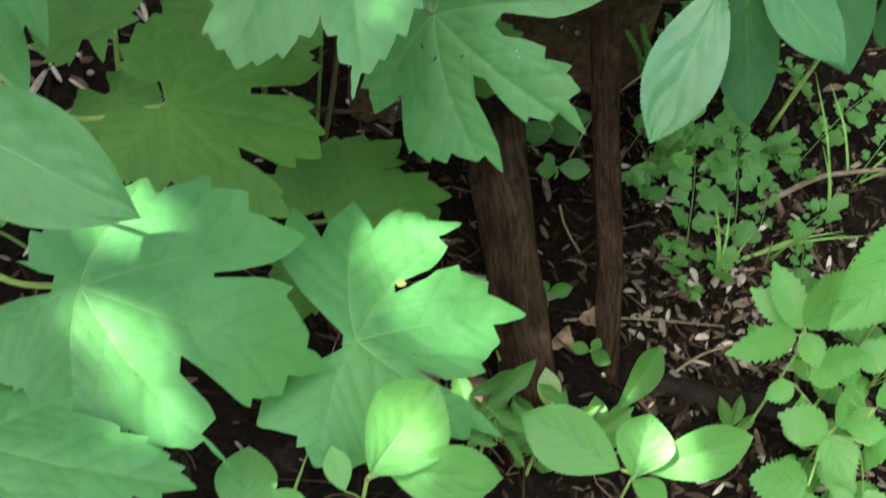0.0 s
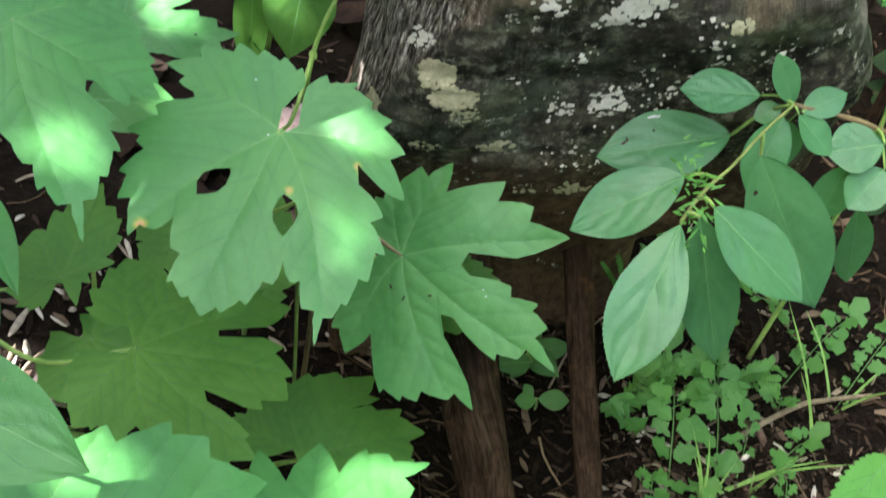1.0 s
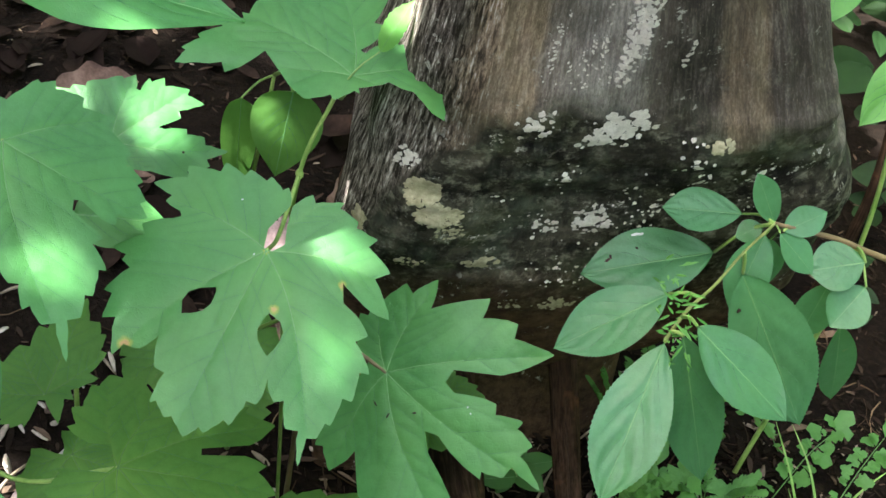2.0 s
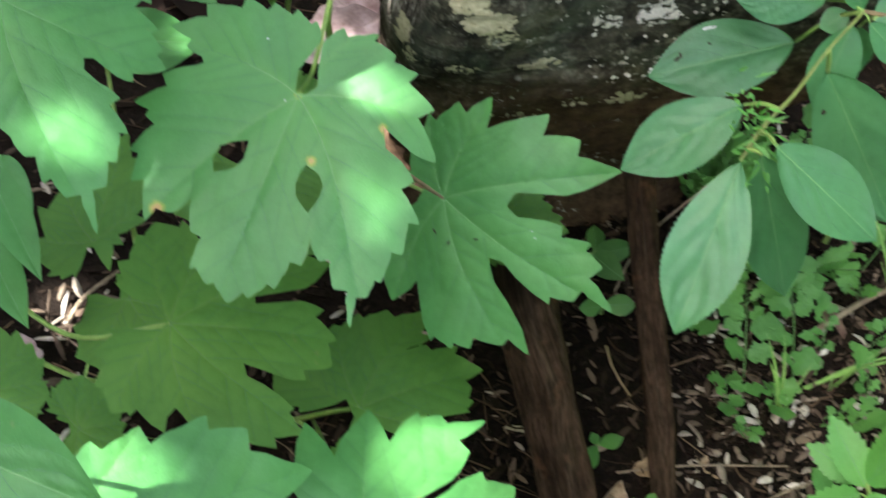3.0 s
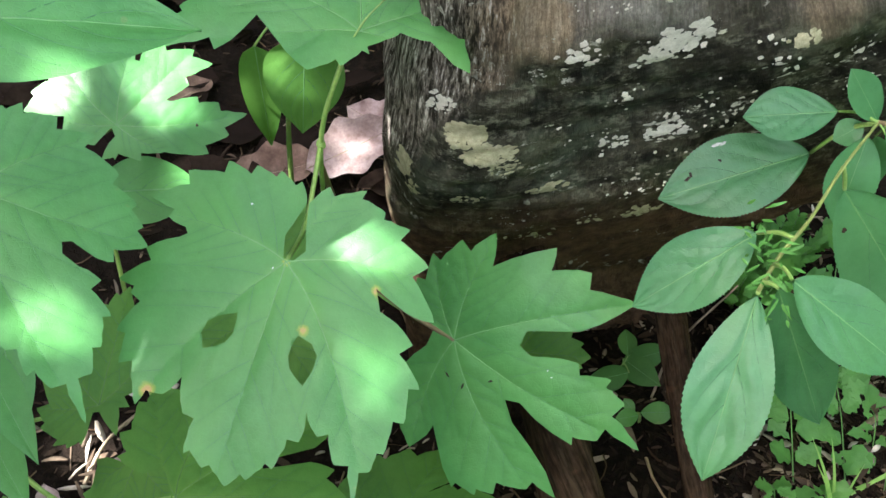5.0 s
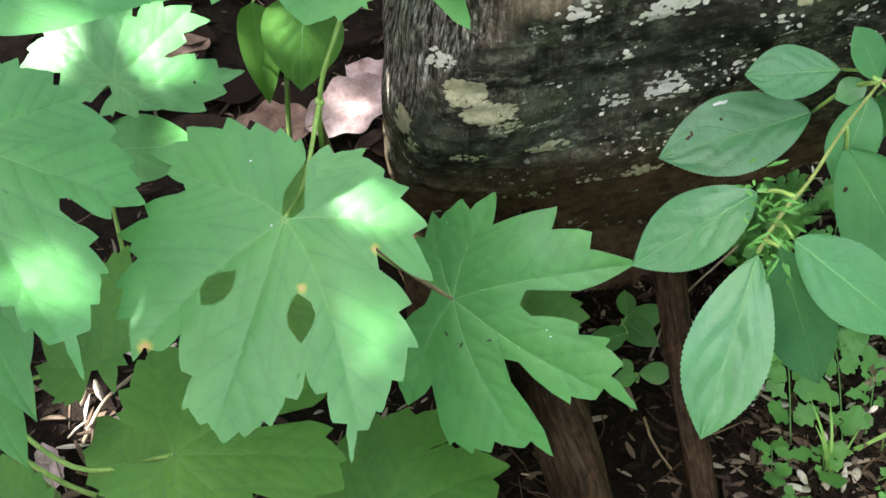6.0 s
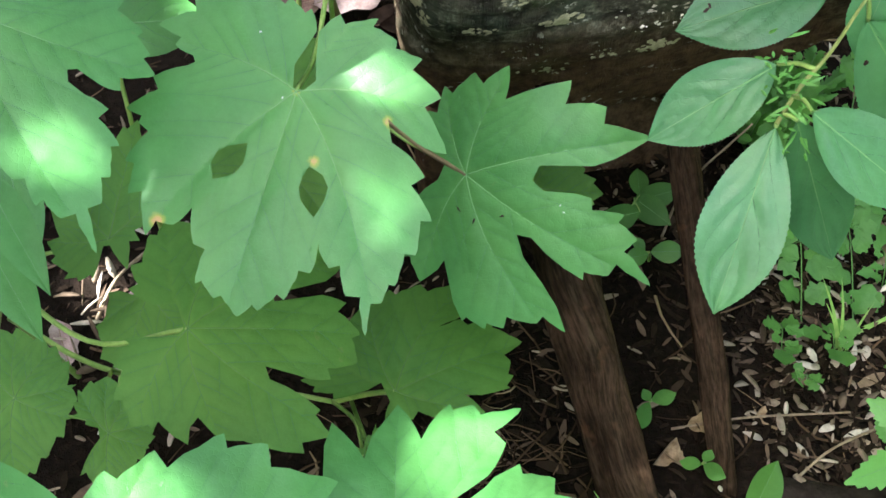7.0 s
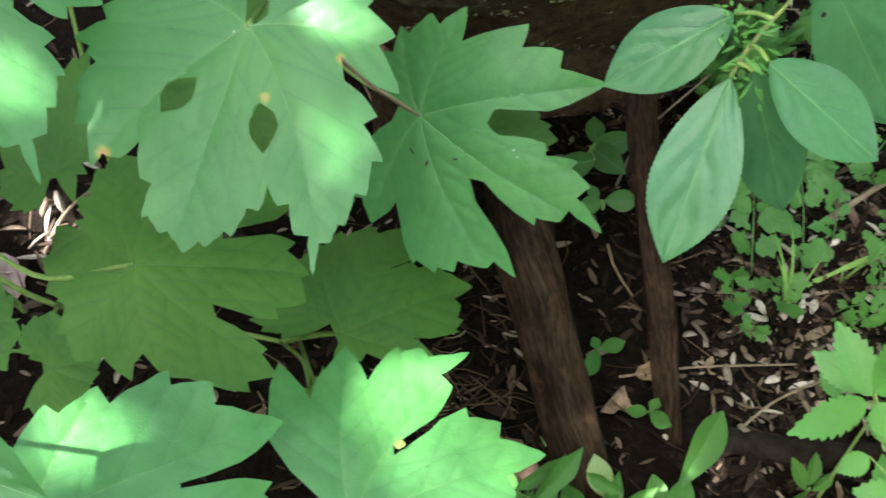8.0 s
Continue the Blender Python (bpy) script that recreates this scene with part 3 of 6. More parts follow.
CX, HALF_W, HALF_D, TOP = 0.122, 0.148, 0.12, 0.60


def trunk_mid(z):
    return 0.137 - 0.235 * (min(z, 0.54) - 0.324) * (1 if z > 0.324 else 0.06)


def trunk_half(z):
    """Half the trunk's width: it narrows strongly above the damp foot."""
    return 0.163 - 0.33 * (min(z, 0.54) - 0.324) if z > 0.324 else 0.163


def stump_point(theta, v):
    """A place on the leaning trunk: round by theta (front at -90 degrees), up by v."""
    c, s = math.cos(theta), math.sin(theta)
    e = 2 / 5.0
    ux, uy = math.copysign(abs(c) ** e, c), math.copysign(abs(s) ** e, s)
    x = CX + HALF_W * ux
    rim = min(0.25, 0.125 + (4.0 if x > 0.1 else 1.2) * (x - 0.10) ** 2) + 0.012 * noise.noise(Vector((x * 40, s * 3, 2.0)))
    if v >= 0:
        z = rim + (TOP - rim) * v ** 1.15
        k = 1.0
        if v < 0.08:
            k = 1 - (0.03 + 0.02 * min(1.0, max(0.0, (ux + 0.97) / 0.35))) * (1 - v / 0.08) ** 2
    else:
        # hollowed foot below the rim
        w = -v
        z = rim * (1 - min(1, max(0, (w - 0.35) / 0.65))) - 0.03 * max(0, w - 0.9) * 10
        hollow = min(1.0, max(0.0, (ux + 0.97) / 0.35))
        k = 0.97 - (0.02 + 0.50 * min(1, w / 0.35) - 0.15 * max(0, w - 0.35)) * hollow
    cy = 0.517 - 0.43 * (max(z, 0.12) - 0.267) + HALF_D
    x = trunk_mid(z) + ux * trunk_half(z) * k
    y = cy + HALF_D * uy * k + 0.22 * (x - 0.09) * (1 if s < 0 else 0.4)
    front = max(0.0, -s) ** 0.5 if s < 0 else 0.3
    damp = 1 / (1 + math.exp(-(z - 0.43 + 0.3 * (x - 0.12) ** 2 + 3.4 * max(0.0, 0.035 - x)) * 90))
    gx = ux * 0.15
    groove = noise.noise(Vector((gx * 85, theta * 2, z * 3))) * 0.0035 + noise.noise(Vector((gx * 240, theta, z * 7))) * 0.0016
    groove += 0.007 * max(0.0, noise.noise(Vector((gx * 22, 7.0, z * 0.6))))
    streak = noise.noise(Vector((x * 13, 3.0, z * 95))) * 0.0030 + noise.noise(Vector((x * 50, 9.0, z * 120))) * 0.0012
    lump = noise.noise(Vector((x * 16, y * 16, z * 16))) * 0.008
    push = damp * (groove - 0.003) + (1 - damp) * streak + lump
    return Vector((x + ux * push, y + uy * push, z))


def stump_front(x, z):
    """The bark-less face in front of the trunk at x and height z."""
    ux = max(-0.999, min(0.999, (x - trunk_mid(z)) / trunk_half(z)))
    c = math.copysign(abs(ux) ** 2.5, ux)
    theta = -math.acos(c)
    xr = CX + HALF_W * ux
    rim = min(0.25, 0.125 + (4.0 if xr > 0.1 else 1.2) * (xr - 0.10) ** 2) + 0.012 * noise.noise(Vector((xr * 40, math.sin(theta) * 3, 2.0)))
    v = max(0.0, (z - rim) / (TOP - rim)) ** (1 / 1.15)
    return stump_point(theta, v)


def build_stump():
    stump = thing("tree_stump", (0.12, 0.70, 0.0), "weathered barkless tree stump with dark damp foot and pale lichen", "stump")
    n_t = 240
    vs = [-1.0, -0.8, -0.6, -0.45, -0.35, -0.25, -0.16, -0.08] + [i / 110 for i in range(111)]
    verts, faces = [], []
    for v in vs:
        for i in range(n_t):
            t = i / n_t * 2 * math.pi
            verts.append(stump_point(t - math.pi, v))
    for r in range(len(vs) - 1):
        for i in range(n_t):
            j = (i + 1) % n_t
            faces.append((r * n_t + i, r * n_t + j, (r + 1) * n_t + j, (r + 1) * n_t + i))
    faces.append(tuple((len(vs) - 1) * n_t + i for i in range(n_t)))
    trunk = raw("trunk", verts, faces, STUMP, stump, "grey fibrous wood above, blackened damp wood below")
    at = trunk.data.attributes.new("fibre", "FLOAT_VECTOR", "POINT")
    way = []
    for p in verts:
        u = max(-1.0, min(1.0, (p.x - trunk_mid(p.z)) / trunk_half(p.z)))
        way += [u * 0.15, 0.9 * max(0.0, p.y - 0.522 + 0.43 * (max(p.z, 0.12) - 0.267) - 0.22 * (p.x - 0.09)), p.z]
    at.data.foreach_set("vector", way)
    for pts, r0, r1, lab in (
        ([(0.045, 0.64, 0.20), (0.062, 0.53, 0.165), (0.075, 0.44, 0.135), (0.092, 0.395, 0.092), (0.110, 0.345, 0.050), (0.124, 0.305, -0.02)], 0.0225, 0.0165, "thick brown exposed root"),
        ([(0.150, 0.64, 0.15), (0.156, 0.55, 0.115), (0.163, 0.49, 0.085), (0.170, 0.445, 0.058), (0.176, 0.405, 0.026), (0.183, 0.365, -0.016)], 0.0120, 0.0085, "thin split exposed root"),
    ):
        line = curve(pts, 14)
        v, f = tube_data(line, r0, r1, 44, 0.0, 0.72)
        out = []
        for i, p in enumerate(v):
            t, c = i % 44 / 44 * 2 * math.pi, line[i // 44]
            x, y, z = math.cos(t), math.sin(t), (i // 44) * 0.035
            g = noise.noise(Vector((x * 1.5, y * 1.5, z + r0 * 90))) * 0.26
            g -= 0.26 * max(0.0, 1 - 5.0 * abs(noise.noise(Vector((x * 2.6, y * 2.6, z * 1.4 + 5.0)))))
            g += 0.10 * noise.noise(Vector((x * 7, y * 7, z * 2.5)))
            out.append(c + (p - c) * (1 + g))
        wood_grain(raw("root", out, f, ROOT, stump, lab), 44, r0, 0.012)
    rng = random.Random(5)

    def lichen(x, z, rx, rz, count, size, mat, lab):
        """A crust of many small rounded, overlapping thalli on the wood."""
        pieces = []
        for _ in range(count):
            a, d = rng.uniform(0, 6.28), rng.random() ** 0.65
            cx_, cz_ = x + rx * d * math.cos(a), z + rz * d * math.sin(a)
            r = size * rng.uniform(0.3, 1.15) * (1.25 - 0.5 * d)
            n, turn, tall = 11, rng.uniform(0, 6.28), rng.uniform(0.00006, 0.00022)
            lift = Vector((0, -0.9, 0.42))
            v = [stump_front(cx_, cz_) + lift * (tall + 0.0004)]
            for ring, up in ((0.8, 0.9), (1.0, 0.0)):
                for m in range(n):
                    w = turn + 2 * math.pi * m / n
                    q = r * ring * (1 + 0.75 * noise.noise(Vector((math.cos(w) * 2.2, math.sin(w) * 2.2, cx_ * 900 + cz_ * 700))))
                    v.append(stump_front(cx_ + q * math.cos(w), cz_ + q * 1.15 * math.sin(w)) + lift * (tall * up + 0.0003))
            f = [(0, 1 + m, 1 + (m + 1) % n) for m in range(n)]
            f += [(1 + m, 1 + n + m, 1 + n + (m + 1) % n, 1 + (m + 1) % n) for m in range(n)]
            pieces.append((v, f))
        tagged(raw("lichen", *joined(pieces), mat, stump), lab, kind="stuff")

    white, yellow = "crusty white lichen patch", "flat yellowish grey lichen patch"
    for x, z, rx, rz, count, size in ((0.111, 0.412, 0.019, 0.011, 46, 3.0), (0.104, 0.399, 0.014, 0.010, 22, 2.4), (0.067, 0.409, 0.011, 0.016, 26, 2.0), (0.154, 0.396, 0.008, 0.008, 5, 2.2),
                                      (0.161, 0.380, 0.010, 0.012, 10, 1.9), (0.095, 0.360, 0.011, 0.022, 20, 1.4), (0.120, 0.321, 0.012, 0.016, 60, 2.4), (0.120, 0.355, 0.006, 0.010, 9, 1.4),
                                      (0.094, 0.311, 0.009, 0.013, 24, 1.9), (0.063, 0.339, 0.008, 0.004, 6, 1.5)):
        lichen(x, z, rx, rz, count, size / 1000, WHITE_LICHEN, white)
    for x, z, rx, rz, count, size in ((0.152, 0.338, 0.012, 0.026, 20, 1.5), (0.115, 0.270, 0.024, 0.018, 30, 1.3), (0.172, 0.366, 0.010, 0.008, 9, 1.9), (0.002, 0.363, 0.009, 0.009, 30, 1.7),
                                      (0.139, 0.356, 0.010, 0.016, 8, 1.4), (0.079, 0.325, 0.012, 0.012, 8, 1.1), (0.098, 0.474, 0.008, 0.036, 210, 1.5), (0.084, 0.470, 0.010, 0.032, 80, 0.8), (0.128, 0.474, 0.002, 0.030, 22, 1.3),
                                      (0.061, 0.462, 0.003, 0.026, 40, 0.9), (0.076, 0.448, 0.012, 0.014, 24, 0.9), (0.205, 0.372, 0.016, 0.010, 16, 1.5), (0.215, 0.345, 0.012, 0.012, 12, 1.2), (0.130, 0.300, 0.03, 0.04, 22, 0.9)):
        lichen(x, z, rx, rz, count, size / 1000, WHITE_LICHEN, white)
    for x, z, rx, rz, count, size in ((0.017, 0.341, 0.011, 0.012, 130, 2.6), (0.031, 0.323, 0.013, 0.010, 150, 2.3), (0.041, 0.310, 0.009, 0.008, 40, 1.2), (0.168, 0.400, 0.008, 0.007, 16, 2.4), (-0.014, 0.288, 0.005, 0.013, 30, 2.5),
                                      (-0.007, 0.277, 0.006, 0.011, 20, 1.8), (0.021, 0.273, 0.012, 0.009, 20, 1.5), (0.064, 0.276, 0.011, 0.005, 26, 2.2), (0.094, 0.231, 0.014, 0.006, 14, 1.6),
                                      (0.122, 0.233, 0.014, 0.008, 26, 2.4), (0.058, 0.212, 0.022, 0.008, 22, 1.6)):
        lichen(x, z, rx, rz, count, size / 1000, YELLOW_LICHEN, yellow)


build_stump()


# ---------------------------------------------------------------- litter
def flake(rng, x, y, size, wide, lift, thick, tilt=0.35):
    """A small bent chip lying on the soil."""
    a = rng.uniform(0, 2 * math.pi)
    e = Euler((rng.uniform(-tilt, tilt), rng.uniform(-tilt, tilt), a)).to_matrix()
    c = Vector((x, y, ground_z(x, y) + lift))
    bend = rng.uniform(-0.15, 0.3) * size
    taper = rng.uniform(0.25, 0.9)
    v = []
    for u, w, b in ((-0.5, taper * 0.6, 0), (-0.1, 1.0, 1), (0.25, 0.9, 0.8), (0.5, 0.3, 0)):
        for s in (-1, 1):
            for h in (0, 1):
                v.append(c + e @ Vector((u * size, s * w * wide / 2, b * bend * 0.5 + h * thick)))
    f = []
    for i in range(3):
        o = i * 4
        f += [(o, o + 4, o + 6, o + 2), (o + 1, o + 3, o + 7, o + 5), (o, o + 1, o + 5, o + 4), (o + 2, o + 6, o + 7, o + 3)]
    return v, f + [(0, 2, 3, 1), (12, 13, 15, 14)]


def build_litter():
    rng = random.Random(11)
    pieces = []
    for _ in range(14000):
        x, y = rng.uniform(-0.5, 0.7), rng.uniform(0.0, 1.25)
        if rng.random() < 0.35:
            x, y = rng.gauss(0.27, 0.12), rng.gauss(0.5, 0.14)
        if 0.10 < x < 0.20 and 0.33 < y < 0.54 and rng.random() < 0.6:
            continue
        k = rng.random()
        size = rng.uniform(0.004, 0.012) if k < 0.85 else rng.uniform(0.012, 0.026)
        pieces.append(flake(rng, x, y, size, size * rng.uniform(0.10, 0.34), rng.uniform(0, 0.006), rng.uniform(0.0004, 0.0012)))
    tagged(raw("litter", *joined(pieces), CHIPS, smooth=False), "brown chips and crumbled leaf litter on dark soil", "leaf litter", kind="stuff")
    pieces = []
    for _ in range(900):
        x, y = rng.uniform(-0.35, 0.5), rng.uniform(0.15, 1.0)
        if rng.random() < 0.3:
            x, y = rng.gauss(0.04, 0.03), rng.gauss(0.36, 0.06)
        a, k = rng.uniform(0, 6.28), rng.uniform(0.012, 0.045)
        p = Vector((x, y, ground_z(x, y) + rng.uniform(0.001, 0.010)))
        d = Vector((math.cos(a), math.sin(a), rng.uniform(-0.12, 0.12)))
        b = Vector((-d.y, d.x, 0)) * rng.uniform(-0.2, 0.2)
        r = rng.uniform(0.0003, 0.0011)
        pieces.append(tube_data([p, p + d * k * 0.35 + b * k, p + d * k * 0.7 + b * k * 0.8, p + d * k], r, r * 0.6, 5))
    tagged(raw("dry_fibres", *joined(pieces), FIBRES), "tangled dry brown stalks and rootlets on dark soil", "dry stalks", kind="stuff")

    def hull(x, y, size, wide):
        """A plump pointed seed hull."""
        a = rng.uniform(0, 6.28)
        e = Euler((rng.uniform(-0.4, 0.4), rng.uniform(-0.4, 0.4), a)).to_matrix()
        c = Vector((x, y, ground_z(x, y) + rng.uniform(0.003, 0.007)))
        v = []
        for u, w in ((-0.5, 0.12), (-0.3, 0.75), (0.0, 1.0), (0.28, 0.72), (0.5, 0.1)):
            for s in range(6):
                t = s * math.pi / 3
                v.append(c + e @ Vector((u * size, math.cos(t) * w * wide / 2, math.sin(t) * w * wide * 0.28 + 0.10 * size * (0.25 - u * u))))
        f = [(i * 6 + s, i * 6 + (s + 1) % 6, i * 6 + 6 + (s + 1) % 6, i * 6 + 6 + s) for i in range(4) for s in range(6)]
        return v, f + [tuple(range(5, -1, -1)), tuple(range(24, 30))]

    pieces = []
    while len(pieces) < 45:
        x, y = rng.gauss(0.265, 0.06), rng.gauss(0.455, 0.075)
        if x > 0.185 and y > 0.385:
            pieces.append(hull(x, y, rng.uniform(0.007, 0.0165), rng.uniform(0.0028, 0.0062)))
    for _ in range(260):
        x, y = rng.gauss(0.275, 0.07), rng.gauss(0.46, 0.09)
        if x < 0.20:
            continue
        pieces.append(flake(rng, x, y, rng.uniform(0.005, 0.018), rng.uniform(0.0015, 0.0065), rng.uniform(0.002, 0.007), 0.0009, 0.5))
    for _ in range(45):
        pieces.append(hull(rng.uniform(-0.3, 0.5), rng.uniform(0.3, 1.0), rng.uniform(0.006, 0.012), rng.uniform(0.002, 0.004)))
    for _ in range(150):
        x, y = rng.gauss(-0.22, 0.06), rng.gauss(0.52, 0.08)
        pieces.append(flake(rng, x, y, rng.uniform(0.008, 0.028), rng.uniform(0.0015, 0.006), rng.uniform(0.003, 0.012), 0.0009, 0.6))
    tagged(raw("seed_hulls", *joined(pieces), HULLS), "pale dry seed hulls and splinters scattered on soil", "seed hulls", kind="stuff")


FIBRES = litter_material("dry_fibres", [(0.0, (0.018, 0.011, 0.007)), (0.6, (0.06, 0.038, 0.023)), (0.9, (0.15, 0.10, 0.06)), (1.0, (0.30, 0.22, 0.13))])
build_litter()


def twig(pts, r0, r1, material, label, name="twig"):
    t = tagged(tube(name, pts, r0, r1, material, sides=7, wobble=0.25), label, "twig", "fallen twigs")
    if material in (ROOT, ROTTEN):
        wood_grain(t, 7, r0, 0.012)
    return t


twig([(0.300, 0.541, 0.012), (0.352, 0.574, 0.022), (0.385, 0.592, 0.018), (0.43, 0.612, 0.010)], 0.0024, 0.0017, STRAW, "thin pale bare twig lying over soil and herbs")
twig([(0.150, 0.417, 0.006), (0.20, 0.424, 0.009), (0.268, 0.430, 0.006)], 0.0009, 0.0007, STRAW, "thin straw-coloured stalk on dark soil")
twig([(0.158, 0.570, 0.012), (0.170, 0.578, 0.060), (0.205, 0.584, 0.115)], 0.0010, 0.0007, STRAW, "thin dry stalk leaning out of the soil")
twig([(0.215, 0.372, 0.008), (0.250, 0.40, 0.012), (0.30, 0.425, 0.006)], 0.0010, 0.0008, STRAW, "thin dry stalk on dark soil")
twig([(0.305, 0.60, 0.01), (0.318, 0.575, 0.014), (0.33, 0.545, 0.006)], 0.0032, 0.0026, DEADLEAF, "short brown stick lying among herbs")
twig([(0.205, 0.378, 0.002), (0.26, 0.366, 0.005), (0.34, 0.366, 0.004), (0.42, 0.36, 0.002)], 0.0100, 0.008, ROTTEN, "black wet rotten branch half sunk in the soil", "fallen_branch")
twig([(0.455, 0.90, 0.0), (0.462, 0.885, 0.15), (0.452, 0.93, 0.32), (0.44, 0.97, 0.55)], 0.006, 0.004, ROOT, "thin upright bare stem behind the stump", "bare_stem")
twig([(-0.235, 0.50, 0.006), (-0.225, 0.53, 0.012), (-0.205, 0.56, 0.010)], 0.0016, 0.001, STRAW, "pale splinter on the litter")


def dead_leaf(at, size, turn, label, curl=0.5, seed=0, tilt=0.2, material=DEADLEAF):
    rng = random.Random(seed)
    d = Vector((math.cos(turn), math.sin(turn), tilt * 0.4))
    b = Vector(at)
    data, mid, n = blade(b, b + d * size, size * 0.62, facing=(0.1, -0.25, 1), wide=0.45, cup=curl, bow=-0.25, twist=tilt, rows=18, lobes=3, lobe=0.22, seed=seed)
    leaf = tagged(raw("dead_leaf", *data, material), label, "dead leaf", "fallen leaves")
    raw("midrib", *tube_data(mid, 0.0006, 0.0002, 5), STRAW, leaf, "dry midrib")


for i, (p, s, a, t) in enumerate((((-0.105, 0.800, 0.022), 0.085, 0.5, 0.3), ((-0.02, 0.85, 0.012), 0.07, 2.4, -0.3), ((-0.17, 0.80, 0.010), 0.08, 0.2, 0.1),
                                  ((-0.33, 1.05, 0.012), 0.09, 0.3, 0.2), ((-0.03, 0.90, 0.012), 0.08, 1.0, 0.2), ((-0.09, 1.0, 0.010), 0.08, 2.0, 0.1), ((-0.20, 0.93, 0.012), 0.075, 4.0, 0.2),
                                  ((-0.06, 0.74, 0.010), 0.06, 5.0, 0.2), ((-0.22, 0.50, 0.012), 0.05, 0.4, 0.4), ((-0.245, 0.46, 0.010), 0.035, 2.0, 0.3),
                                  ((0.03, 0.34, 0.012), 0.05, 0.7, 0.3), ((0.33, 0.27, 0.010), 0.05, 0.2, 0.3), ((0.10, 0.33, 0.012), 0.04, 2.6, 0.4), ((0.24, 0.585, 0.012), 0.03, 1.0, 0.2))):
    if i in (0, 1, 8, 9):
        dead_leaf(p, s, a, "curled pinkish dry leaf on the ground, sunlight put in its colour", seed=i, tilt=t, material=PALELEAF)
    else:
        dead_leaf(p, s, a, "curled dry brown leaf on the ground", seed=i, tilt=t)

for i, (p, s, a, t, c) in enumerate((((0.136, 0.390, 0.008), 0.022, 0.9, 0.6, 1.3), ((0.142, 0.398, 0.010), 0.018, 5.6, -0.5, 1.1), ((0.160, 0.419, 0.006), 0.024, 0.2, 0.2, 0.9), ((0.204, 0.424, 0.006), 0.012, 0.9, 0.5, 1.2))):
    dead_leaf(p, s, a, "crumpled tan scrap of dry leaf on dark soil", c, 50 + i, t, TANLEAF)


# ---------------------------------------------------------------- the grape vine
A = ((-0.057, 0.363, 0.369), (-0.08, -0.45, 0.89), "V9:3 V27:9 V59:15 V70:26 T61:36 T42:44 T26:45 T14:52 T357:58 T337:65 V336:53 V340:42 V342:39 V331:44 V330:52 T326:62 T316:75 T306:81 T297:87 T292:91 T286:101 T284:84 T281:72 V279:65 V279:62 V278:66 T275:73 T267:83 T260:88 T255:92 T248:88 T242:86 T236:73 V228:62 T227:72 V222:76 T223:83 T210:79 T200:75 T189:66 T183:71 T172:60 V165:47 V162:44 V159:46 T157:55 T152:66 T136:61 T120:53 T108:45 T95:40 T81:35 V72:26 V94:11 V130:2")
B = ((0.013, 0.411, 0.263), (-0.37, -0.75, 0.55), "V153:12 T157:27 T.106:44 T86:50 T69:58 V63:43 T44:70 V38:61 T29:77 T15:92 V8:63 V12:38 V1:34 V354:40 T.350:79 T343:88 T332:103 T328:84 T321:76 V320:44 V314:38 V307:49 T303:92 T296:82 T284:80 T.268:77 V255:47 T246:65 T232:59 T.214:40 V194:15")
C = ((-0.179, 0.374, 0.400), (0.11, -0.45, 0.89), "V160:11 T112:24 T79:37 T69:41 T49:44 T31:52 T10:56 T358:63 T350:67 T344:71 T334:62 V332:55 V333:44 V330:41 V325:44 V325:52 T326:62 T319:74 T311:80 T305:86 T298:101 T294:84 T289:77 T285:66 V281:58 V275:53 T269:63 T.249:58 T.223:45 T195:35 V209:12")
D = ((-0.155, 0.494, 0.330), (0.05, -0.57, 0.82), "V204:3 V225:15 T208:19 T.186:27 T171:48 T159:47 T144:46 T132:41 T121:39 V105:38 T93:41 T83:44 V78:35 V74:35 T73:45 T65:50 T49:55 T37:57 T33:41 V31:30 V30:27 V26:30 T23:42 T16:51 T8:64 T357:55 T344:47 V338:37 T331:27 T305:22 T269:18 T249:19 V264:6")
E = ((-0.114, 0.328, 0.251), (0.00, -0.17, 0.99), "V155:2 V115:14 V145:20 T145:36 T132:45 T115:57 T106:63 T93:62 T74:53 T58:57 T44:79 T32:85 V24:67 V26:42 V21:41 V18:63 T13:73 T1:78 T351:78 T342:69 V338:55 V335:40 V329:45 T330:71 T325:81 T315:78 V299:59 T290:54 V285:47 V281:42 V276:46 V275:54 T270:51 T255:48 T245:50 T228:45 T210:37 T190:29 V191:21 V220:6 V183:2")
F = ((-0.023, 0.358, 0.148), (0.00, -0.10, 1.00), "V148:9 T188:33 T.171:52 T.147:53 T.107:61 T.80:71 T64:81 T53:66 V60:46 T.42:72 T27:77 T20:66 T.5:62 V358:37 T348:49 T.328:32 T301:19 T253:17 V248:7")
G = ((-0.029, 0.456, 0.415), (-0.10, -0.25, 0.96), "V75:18 T66:26 T57:36 T35:47 T11:53 T331:54 V344:32 T352:18 T289:14 T.219:29 V182:36 V164:48 T184:64 T181:89 T.166:84 T.146:75 T.126:75 T.102:78 T.79:65 T70:42 V85:19")
H = ((-0.011, 0.218, 0.228), (0.13, -0.13, 0.98), "V165:7 V144:34 V138:51 T116:81 V111:58 T94:84 V86:66 T78:88 T71:91 T59:101 T57:80 V55:60 V65:38 V61:34 V53:54 T49:75 T38:83 T24:95 T14:74 T360:65 V348:46 V345:27 V343:44 T338:81 T328:68 T312:59 T.287:59 T.259:63 T249:58 T230:61 T219:54 V218:30 V219:8")
